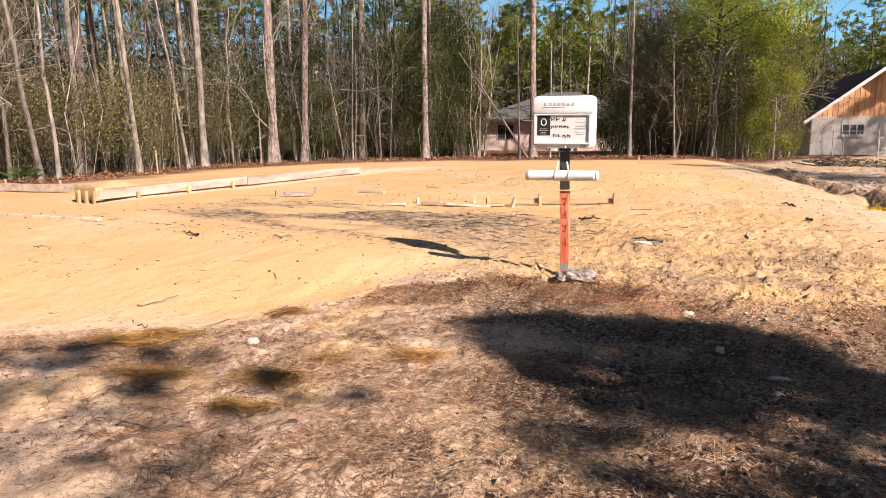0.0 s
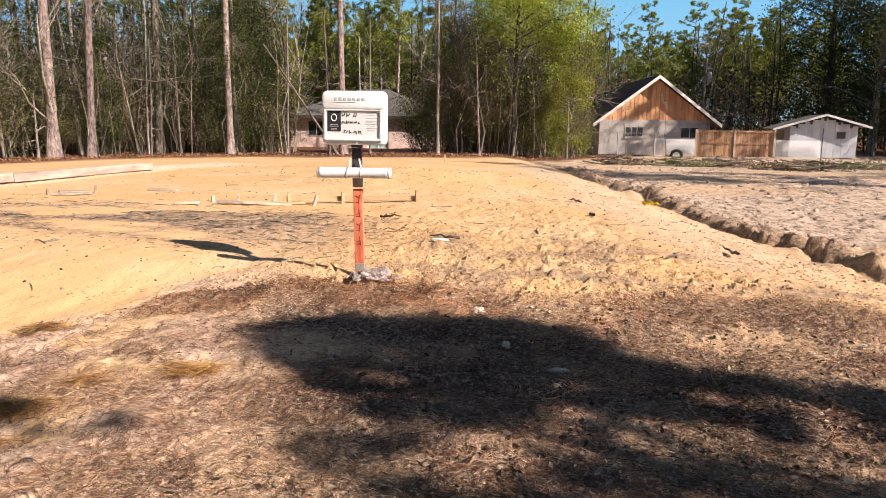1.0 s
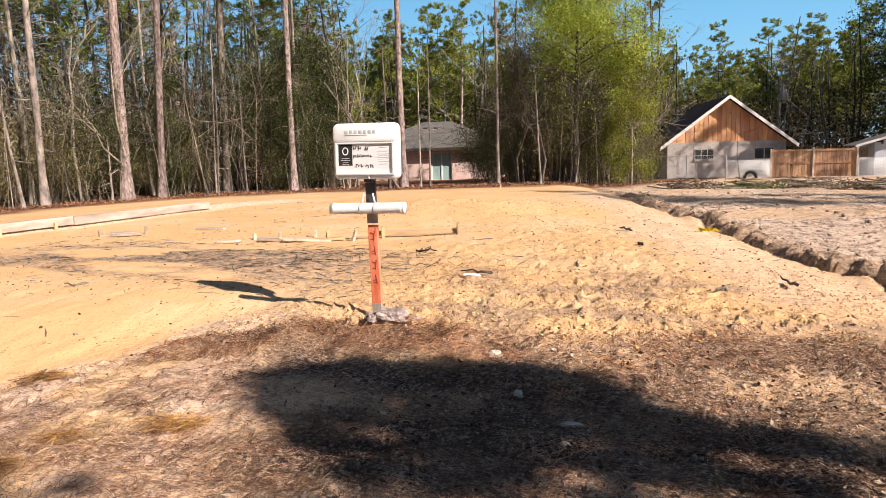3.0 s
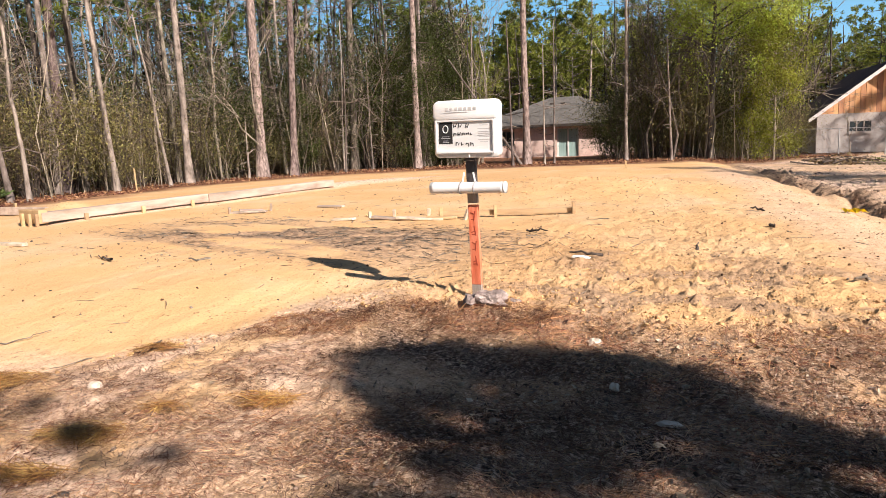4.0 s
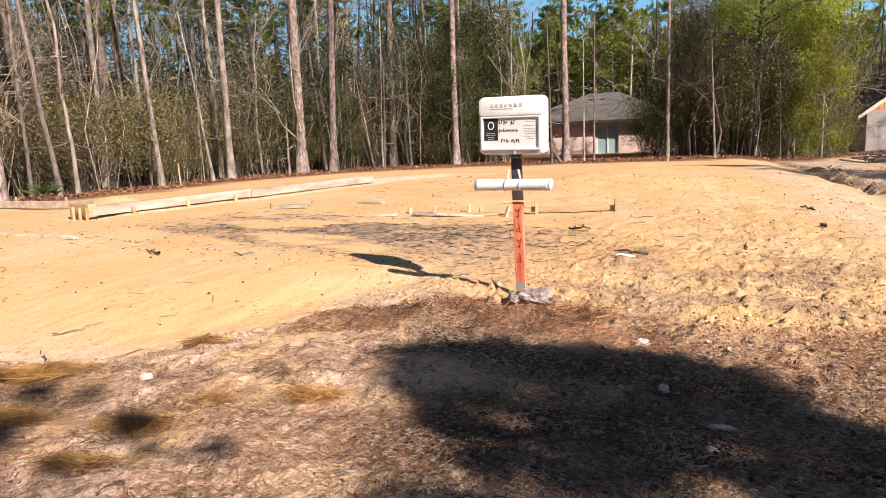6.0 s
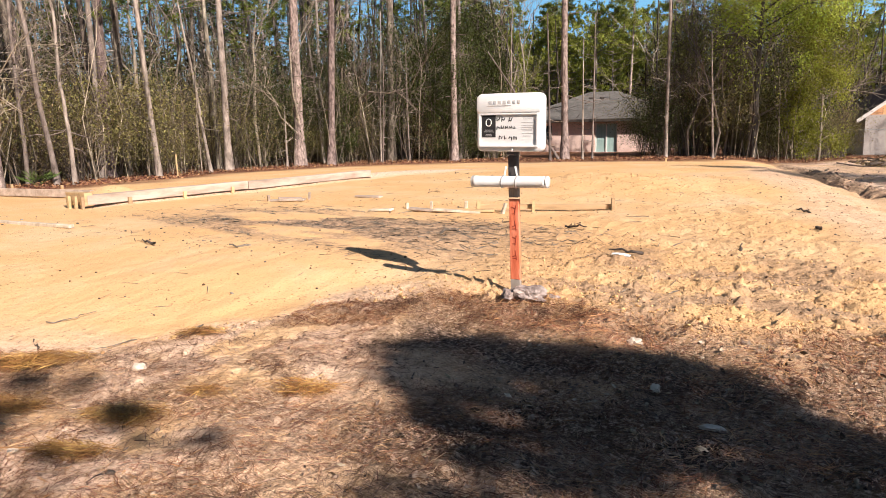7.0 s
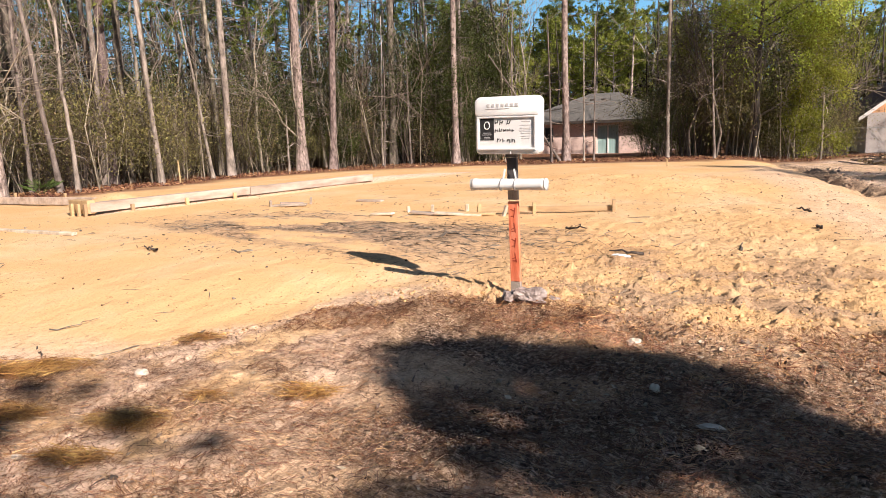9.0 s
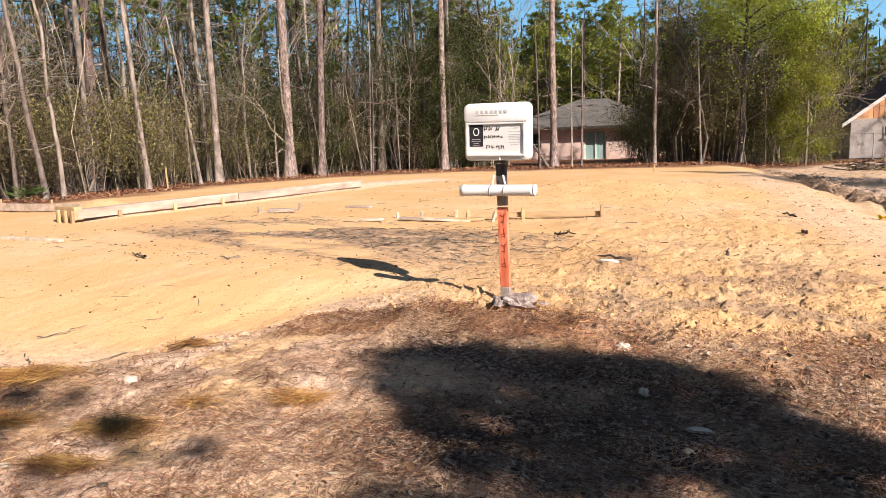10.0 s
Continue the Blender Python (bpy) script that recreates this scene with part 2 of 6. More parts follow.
M_WHITE = material("white moulded plastic", [(0.80, 0.79, 0.77), (0.86, 0.86, 0.85)], 5, 5, 0.35, 0.08, spread=0.03, spec=0.5)
M_PVC = material("white plastic pipe", [(0.78, 0.77, 0.74), (0.86, 0.86, 0.85)], 6, 4, 0.3, 0.03, spread=0.04, spec=0.5)
M_PAPER = material("white paper", [(0.80, 0.79, 0.77), (0.84, 0.84, 0.83)], 4, 3, 0.7, 0.0, spread=0.03)
M_INK = material("black ink", [(0.02, 0.02, 0.022), (0.035, 0.035, 0.035)], 20, 3, 0.6, 0.0, spread=0.1)
M_PRINT = material("grey print", [(0.45, 0.44, 0.44), (0.55, 0.54, 0.54)], 20, 3, 0.7, 0.0, spread=0.1)
M_EMBOSS = material("embossed plastic", [(0.60, 0.59, 0.58), (0.68, 0.67, 0.66)], 12, 3, 0.4, 0.0, spread=0.05)
M_ORANGE = material("orange spray paint", [(0.60, 0.13, 0.06), (0.74, 0.20, 0.10), (0.80, 0.32, 0.20)], 14, 8, 0.75, 0.35, stretch=(1, 1, 0.25), spread=0.12)
M_POST = material("weathered lumber", [(0.24, 0.20, 0.17), (0.38, 0.32, 0.27), (0.46, 0.40, 0.34)], 14, 8, 0.9, 0.4, stretch=(1, 1, 0.12), spread=0.15)
M_POST_DARK = material("dark grey lumber", [(0.05, 0.045, 0.045), (0.09, 0.08, 0.08)], 14, 8, 0.8, 0.4, stretch=(1, 1, 0.12), spread=0.2)
M_LUMBER = material("raw pine lumber", [(0.34, 0.225, 0.12), (0.48, 0.335, 0.185), (0.56, 0.41, 0.24)], 8, 8, 0.85, 0.3, stretch=(1, 0.15, 1), per="object", spread=0.15)
M_LUMBER_PALE = material("pale sanded lumber", [(0.27, 0.21, 0.165), (0.42, 0.335, 0.275), (0.54, 0.445, 0.375)], 6, 8, 0.9, 0.3, stretch=(1, 0.2, 1), per="object", spread=0.1)
M_LUMBER_GREY = material("grey scrap wood", [(0.34, 0.27, 0.20), (0.50, 0.42, 0.33), (0.62, 0.54, 0.44)], 8, 8, 0.9, 0.3, per="object", spread=0.2)
M_BAG = material("dusty plastic bag", [(0.13, 0.10, 0.088), (0.30, 0.24, 0.215), (0.50, 0.42, 0.38)], 16, 6, 0.45, 0.4, spread=0.25, spec=0.5)
M_STUCCO = material("pinkish stucco", [(0.60, 0.44, 0.38), (0.74, 0.56, 0.49), (0.80, 0.63, 0.56)], 2.5, 6, 0.95, 0.15, spread=0.1)
M_BLOCK = material("whitewashed block", [(0.30, 0.265, 0.245), (0.42, 0.38, 0.355), (0.47, 0.435, 0.41)], 2.2, 7, 0.95, 0.2, spread=0.1)
M_SIDING = material("orange cedar siding", [(0.46, 0.22, 0.105), (0.60, 0.31, 0.16), (0.67, 0.38, 0.21)], 3, 7, 0.85, 0.2, stretch=(1, 1, 0.2), per="object", spread=0.14)
M_ROOF_DARK = material("dark red-brown shingles", [(0.03, 0.018, 0.02), (0.06, 0.035, 0.035)], 5, 6, 0.95, 0.4, spread=0.2)
M_ROOF_GREY = material("grey shingles", [(0.08, 0.075, 0.07), (0.13, 0.122, 0.112), (0.18, 0.168, 0.152)], 5, 7, 0.95, 0.4, stretch=(1, 1, 4), spread=0.15)
M_TRIM = material("weathered white trim", [(0.60, 0.56, 0.53), (0.74, 0.71, 0.68)], 4, 5, 0.8, 0.1, spread=0.08)
M_FASCIA_DARK = material("dark brown fascia", [(0.05, 0.04, 0.035), (0.08, 0.065, 0.055)], 4, 5, 0.7, 0.1, spread=0.1)
M_METAL_WHITE = material("white metal cladding", [(0.52, 0.54, 0.58), (0.66, 0.67, 0.70)], 1.5, 5, 0.55, 0.1, spread=0.06)
M_FENCE = material("cedar fence boards", [(0.30, 0.165, 0.09), (0.43, 0.25, 0.145), (0.53, 0.34, 0.215)], 4, 7, 0.9, 0.3, stretch=(1, 1, 0.2), per="object", spread=0.18)
M_LATTICE = material("white lattice", [(0.70, 0.70, 0.70), (0.80, 0.80, 0.80)], 5, 4, 0.7, 0.0, spread=0.05)
M_GALV = material("galvanised steel", [(0.30, 0.31, 0.32), (0.45, 0.46, 0.47)], 10, 4, 0.5, 0.0, metal=0.6, spread=0.1)
M_GLASS = material("window glass", [(0.02, 0.03, 0.035), (0.035, 0.045, 0.05)], 1, 2, 0.06, 0.0, spread=0.1, spec=0.7)
M_BLIND = material("pale green curtain", [(0.24, 0.38, 0.36), (0.38, 0.52, 0.50)], 14, 3, 0.8, 0.0, stretch=(1, 1, 0.02), spread=0.1)
M_YELLOW = material("yellow plastic", [(0.80, 0.62, 0.01), (0.86, 0.72, 0.02)], 9, 3, 0.5, 0.0, spread=0.06)
M_RUBBER = material("black rubber", [(0.015, 0.015, 0.016), (0.03, 0.03, 0.03)], 12, 4, 0.8, 0.2, spread=0.1)
M_PALM = material("palmetto leaf", [(0.08, 0.13, 0.03), (0.14, 0.2, 0.05)], 3, 3, 0.5, 0.0, per="island", spread=0.25, through_light=0.3)
M_BRUSH_GREEN = material("cut brush leaves", [(0.10, 0.12, 0.03), (0.2, 0.21, 0.07)], 3, 3, 0.7, 0.0, per="island", spread=0.3, through_light=0.3)
M_DEAD_LEAF = material("dead oak leaves", [(0.05, 0.032, 0.022), (0.20, 0.14, 0.10), (0.52, 0.42, 0.33)], 9, 3, 0.8, 0.0, per="island", spread=0.4)
M_STONE = material("pale limestone", [(0.48, 0.40, 0.32), (0.72, 0.61, 0.50)], 14, 6, 0.9, 0.4, spread=0.12)

rng = np.random.default_rng(7)


# ---------------------------------------------------------------- mesh helpers
def vnoise(x, y, seed=0):
    """Smooth value noise on a unit lattice, 0 to 1."""
    xi, yi = np.floor(x).astype(np.int64), np.floor(y).astype(np.int64)
    fx, fy = x - xi, y - yi
    fx, fy = fx * fx * (3 - 2 * fx), fy * fy * (3 - 2 * fy)

    def h(a, b):
        k = (a * 374761393 + b * 668265263 + seed * 974634777) & 0xFFFFFFFF
        k = ((k ^ (k >> 13)) * 1274126177) & 0xFFFFFFFF
        return ((k ^ (k >> 16)) & 0xFFFF) / 65535.0

    return (h(xi, yi) * (1 - fx) + h(xi + 1, yi) * fx) * (1 - fy) + (h(xi, yi + 1) * (1 - fx) + h(xi + 1, yi + 1) * fx) * fy


def fbm(x, y, octaves=4, seed=0):
    out, amp, tot = 0.0, 1.0, 0.0
    for i in range(octaves):
        out = out + amp * vnoise(x * 2 ** i + 17.3 * i, y * 2 ** i - 9.1 * i, seed + i)
        tot += amp
        amp *= 0.5
    return out / tot


def sstep(a, b, v):
    t = np.clip((v - a) / (b - a), 0, 1)
    return t * t * (3 - 2 * t)


def mesh_of(name, verts, faces, mat, smooth=False):
    me = bpy.data.meshes.new(name)
    v = np.asarray(verts, dtype=np.float32)
    f = np.asarray(faces, dtype=np.int32) if not isinstance(faces, list) or len({len(q) for q in faces}) == 1 else None
    if f is not None:
        k = f.shape[1]
        me.vertices.add(len(v)), me.loops.add(f.size), me.polygons.add(len(f))
        me.vertices.foreach_set("co", v.ravel())
        me.loops.foreach_set("vertex_index", f.ravel())
        me.polygons.foreach_set("loop_start", np.arange(0, f.size, k, dtype=np.int32))
        me.update(calc_edges=True)
    else:
        me.from_pydata([tuple(q) for q in v], [], faces)
    me.materials.append(mat)
    if smooth:
        me.polygons.foreach_set("use_smooth", np.ones(len(me.polygons), dtype=bool))
    return me


def obj(name, me, parent=None, label=""):
    ob = new(name, me)
    if parent:
        ob.parent = parent
    return tagged(ob, label)


def part(name, bm, mat, parent=None, label="", smooth=False):
    me = bpy.data.meshes.new(name)
    bm.normal_update()
    bm.to_mesh(me)
    bm.free()
    me.materials.append(mat)
    if smooth:
        me.polygons.foreach_set("use_smooth", np.ones(len(me.polygons), dtype=bool))
    return obj(name, me, parent, label)


def thing(name, m, label, category, group="", kind=""):
    ob = new(name)
    ob.empty_display_size = 0.2
    ob.matrix_world = m
    return tagged(ob, label, category, group, kind)


def block(sx, sy, sz, at=(0, 0, 0), bevel=0.0, bm=None, turn=None, seg=1):
    """A box with its centre at the given place and softened edges."""
    own = bmesh.new()
    bmesh.ops.create_cube(own, size=1)
    bmesh.ops.scale(own, vec=(sx, sy, sz), verts=own.verts)
    if bevel:
        bmesh.ops.bevel(own, geom=own.edges[:], offset=bevel, segments=seg, affect="EDGES", profile=0.6)
    m = Matrix.Translation(at) @ (turn or Matrix.Identity(4))
    bmesh.ops.transform(own, matrix=m, verts=own.verts)
    if bm is None:
        return own
    tmp = bpy.data.meshes.new("tmp")
    own.to_mesh(tmp)
    own.free()
    bm.from_mesh(tmp)
    bpy.data.meshes.remove(tmp)
    return bm


class Soup:
    """Vertices and quads gathered for one mesh."""

    def __init__(self):
        self.v, self.f, self.n = [], [], 0

    def add(self, v, f):
        v, f = np.asarray(v, float).reshape(-1, 3), np.asarray(f, int).reshape(-1, 4)
        self.v.append(v), self.f.append(f + self.n)
        self.n += len(v)

    def tube(self, pts, radii, sides=6, cap=True):
        pts = np.asarray(pts, float)
        radii = np.broadcast_to(np.asarray(radii, float), (len(pts),))
        d = np.gradient(pts, axis=0)
        d /= np.linalg.norm(d, axis=1)[:, None] + 1e-9
        ref = np.where(np.abs(d[:, 2:3]) > 0.9, [[1.0, 0, 0]], [[0, 0, 1.0]])
        a = np.cross(d, ref)
        a /= np.linalg.norm(a, axis=1)[:, None] + 1e-9
        b = np.cross(d, a)
        an = np.arange(sides) * 2 * np.pi / sides
        ring = pts[:, None] + radii[:, None, None] * (a[:, None] * np.cos(an)[None, :, None] + b[:, None] * np.sin(an)[None, :, None])
        i, j = np.meshgrid(np.arange(len(pts) - 1), np.arange(sides), indexing="ij")
        k = (j + 1) % sides
        f = np.stack([i * sides + j, (i + 1) * sides + j, (i + 1) * sides + k, i * sides + k], -1).reshape(-1, 4)
        self.add(ring.reshape(-1, 3), f)

    def leaves(self, centres, size, rnd, aspect=0.55, droop=0.0, axis=None):
        """Pointed four-cornered leaves, each turned its own way."""
        c = np.asarray(centres, float)
        n = len(c)
        a = rnd.normal(size=(n, 3)) if axis is None else np.asarray(axis, float)
        a[:, 2] -= droop
        a /= np.linalg.norm(a, axis=1)[:, None] + 1e-9
        b = np.cross(a, rnd.normal(size=(n, 3)))
        b /= np.linalg.norm(b, axis=1)[:, None] + 1e-9
        s = (size * rnd.uniform(0.6, 1.4, n))[:, None]
        v = np.stack([c - a * s * 0.5, c + b * s * aspect * 0.5, c + a * s * 0.5, c - b * s * aspect * 0.5], 1)
        self.add(v.reshape(-1, 3), np.arange(4 * n).reshape(-1, 4))

    def mesh(self, name, mat, smooth=False):
        return mesh_of(name, np.concatenate(self.v), np.concatenate(self.f), mat, smooth)


# ---------------------------------------------------------------- the ground
EDGE_X = [-30, -12, -8, -5, -4.05, -3.5, -3.3, -2.9, -2.0, -1.2, -0.3, 0.4, 1.0, 1.6, 2.1, 2.6, 6, 30]
EDGE_Y = [-6, 0.6, 2.2, 3.5, 4.15, 5.2, 5.75, 6.2, 6.80, 6.75, 6.5, 6.5, 6.9, 7.2, 7.0, 6.6, 6.8, 8]
BANK_Y = [-20, 5.5, 8.1, 11.2, 14.8, 20, 27.1, 34, 60]
BANK_X = [12, 4.4, 3.13, 1.87, 0.82, -0.75, -2.8, -4.5, -8]
WOODS = [(-60, -20), (-24, -4), (-19.5, 6), (-18.3, 11.2), (-18.8, 15), (-21, 19.5), (-21.5, 23.8), (-19.5, 27.5), (-17, 30.2), (-12.5, 31.8), (-8, 34), (-3.2, 35.5), (0, 43), (2, 60), (12, 60), (22, 54), (40, 44), (90, 40)]


def woods_depth(x, y):
    """Metres past the edge of the woods, by bearing from the middle of the lot; negative on the lot."""
    wx, wy = np.array(WOODS).T
    cx, cy = 1.0, 1.5
    ang = np.arctan2(wx - cx, wy - cy)
    dist = np.hypot(wx - cx, wy - cy)
    return np.hypot(x - cx, y - cy) - np.interp(np.arctan2(x - cx, y - cy), ang, dist)


def zones(x, y):
    wob = (fbm(x * 1.3, y * 1.3, 3, 3) - 0.5) * 0.9
    e = y - np.interp(x, EDGE_X, EDGE_Y)
    sand = sstep(-0.35, 0.3, e + wob * 0.8)
    side = x - np.interp(y, BANK_Y, BANK_X) + wob * 0.5
    return e, sand, side


def churn_zone(x, y, e, sand, side):
    """Where the fill is broken into clods: round the post, beside it, along its edge and on the stripped field."""
    c = sand * sstep(-4.2, -1.6, x) * (1 - 0.6 * sstep(2.3, 8, e)) * (1 - sstep(-2.6, -1.5, side + 0.9 * (fbm(x * 0.9, y * 0.9, 2, 15) - 0.5))) + sand * (1 - sstep(0.35, 1.0, e)) * sstep(-5, -3.4, x) * 0.6
    return np.clip(c + 0.55 * sstep(0.0, 0.6, side) * sstep(7, 9, y) * (1 - sstep(16, 19, y)), 0, 1)


def ground_z(x, y):
    x, y = np.asarray(x, float), np.asarray(y, float)
    e, sand, side = zones(x, y)
    r = np.hypot(x - 1, y - 1.5)
    far = sstep(18, 34, r) * 0.28 + sstep(34, 48, r) * 0.36
    knoll = sstep(-4.2, -2.4, x)
    pad = 0.19 * sstep(-1.2, 0.45, e) * knoll + 0.17 * sstep(0.0, 2.6, e) * (1 - knoll) + 0.12 * sstep(0.8, 5, e)
    right = sstep(-1.4, 0.3, side) * sstep(6, 9, y)
    z = pad * (1 - 0.55 * right) - far * sstep(0, 2, e)
    # sand mounds and the bank beside the ditch
    z = z + 0.30 * np.exp(-(((x + 4.2) / 2.2) ** 2 + ((y - 15.6) / 1.8) ** 2)) * (0.75 + 0.5 * fbm(x * 2.2, y * 2.2, 3, 44)) + 0.12 * np.exp(-(((x + 5.5) / 3.0) ** 2 + ((y - 22) / 3.0) ** 2))
    z = z + 0.12 * np.exp(-((x + 11.75) / 0.35) ** 4) * sstep(8.6, 9.4, y) * (1 - sstep(17, 23, y))
    z = z + 0.28 * np.exp(-(((x + 12.9) / 0.75) ** 2 + ((y - 9.9) / 0.5) ** 2))
    lump = fbm(x * 2.1, y * 2.1, 3, 11)
    bank = np.exp(-((side - 0.35) / 0.28) ** 2) * sstep(8.0, 9.4, y) * (1 - sstep(30, 36, y))
    rug = fbm(x * 10, y * 9, 4, 12)
    ditch = np.exp(-((side + 0.02 + 0.25 * (rug - 0.5)) / 0.11) ** 2) * sstep(7.6, 9.0, y) * (1 - sstep(30, 36, y))
    lip = side + 0.16 * (rug - 0.5) + 0.25 * (lump - 0.5)
    cut = sstep(-0.02, 0.09, lip) * (1 - sstep(0.1, 0.75, lip)) * sstep(7.8, 9.0, y) * (1 - sstep(29, 34, y))
    z = z + cut * (0.03 + 0.17 * np.maximum(0, lump - 0.36)) * (0.3 + 1.4 * rug)
    z = z + bank * (0.012 + 0.14 * np.maximum(0, lump - 0.35) + 0.09 * (rug - 0.45)) - 0.085 * ditch
    z = z + sstep(0.2, 1.0, side) * sstep(7, 9, y) * (1 - sstep(24, 32, y)) * (0.10 * (fbm(x * 2.5, y * 4, 4, 14) - 0.5) + 0.09 * np.maximum(0, rug - 0.55))
    for mx, my, mh, ms in ((2.55, 9.65, 0.12, 0.30), (3.0, 8.85, 0.13, 0.34), (0.75, 15.4, 0.16, 0.5), (4.6, 13, 0.12, 0.5), (5.6, 10.5, 0.12, 0.5), (3.6, 17, 0.12, 0.6), (6.5, 15, 0.10, 0.6)):
        z = z + mh * np.exp(-(((x - mx) / ms) ** 2 + ((y - my) / (ms * 0.6)) ** 2)) * (0.6 + lump)
    # churned sand round the post and to its side, smooth sand elsewhere
    near = 1 - sstep(14, 30, r)
    churn = churn_zone(x, y, e, sand, side)
    ridge = np.abs(fbm(x * 5.5, y * 5.5, 3, 21) - 0.5) * 2
    z = z + churn * (0.045 * (fbm(x * 4, y * 4, 4, 5) - 0.5) + 0.24 * np.maximum(0, fbm(x * 17, y * 17, 3, 6) - 0.60) + 0.035 * (fbm(x * 24, y * 24, 2, 7) - 0.5) * (0.3 + ridge)) * near
    litter = (1 - sand)
    z = z + litter * (0.08 * (fbm(x * 3.2, y * 3.2, 4, 31) - 0.5) + 0.045 * (fbm(x * 14, y * 14, 4, 32) - 0.5)) * near
    z = z + sand * 0.05 * (fbm(x * 0.8, y * 0.8, 3, 41) - 0.5) + sand * (0.022 * (fbm(x * 9, y * 4, 4, 42) - 0.5) + 0.03 * np.maximum(0, fbm(x * 10, y * 8, 3, 43) - 0.64)) * (0.4 + 0.6 * near)
    # crawler tracks: cross bars along the run beside the ditch and over the far field
    for off in (-0.5, -1.25, -2.2, -2.9):
        lane = np.exp(-((side - off) / 0.16) ** 4) * sstep(6.8, 8, y) * (1 - sstep(18, 24, y))
        z = z + lane * (0.04 * np.maximum(0, np.sin(y * 30 + x * 7)) ** 2 * sstep(0.35, 0.6, fbm(x * 2, y * 2, 2, 9)) - 0.014)
    for yy, tilt in ((8.3, 0.10), (9.3, 0.12), (10.2, 0.08)):
        rut = np.exp(-((y - yy - tilt * (x + 3) - 0.25 * (fbm(x * 0.5, y * 0.2, 2, 47) - 0.5)) / 0.10) ** 2) * sstep(-9, -7, x) * (1 - sstep(-0.5, 0.8, x))
        z = z - rut * 0.035 * (0.3 + 1.1 * fbm(x * 3, y * 6, 3, 48))
    for yy in (19.5, 21.3, 23.4):
        lane = np.exp(-((y - yy - 0.12 * (x - 3)) / 0.28) ** 4) * sstep(0.2, 1.2, side) * (1 - sstep(11, 16, x))
        z = z + lane * (0.03 * np.sin(x * 30) - 0.03)
    z = z + sstep(1, 4, woods_depth(x, y)) * 0.15 * (fbm(x * 0.7, y * 0.7, 3, 51) - 0.5)
    return z


def gz(x, y):
    return float(ground_z(np.array([x]), np.array([y]))[0])


def straw_zone(x, y):
    """Where fallen needles lie thick: patches, thicker towards the shaded side and along the edge of the fill."""
    e, sand, side = zones(x, y)
    p = sstep(0.44, 0.58, fbm(x * 1.15, y * 1.9, 4, 61)) * (0.55 + 0.45 * sstep(-4.2, -2.0, x))
    band = np.exp(-((y - 3.85 - 0.25 * (x + 3.2)) / 0.33) ** 2) * (x > -5.4) * (x < -1.2)
    return np.clip(p + band * 0.9 + 0.35 * sstep(-1.7, -0.7, x) * (1 - 0.8 * sstep(-1.4, -0.7, e)) + 0.8 * np.exp(-((e + 0.3) / 0.3) ** 2) * sstep(-3.6, -2.4, x) * (1 - 0.7 * sstep(-0.6, 0.4, x)), 0, 1)


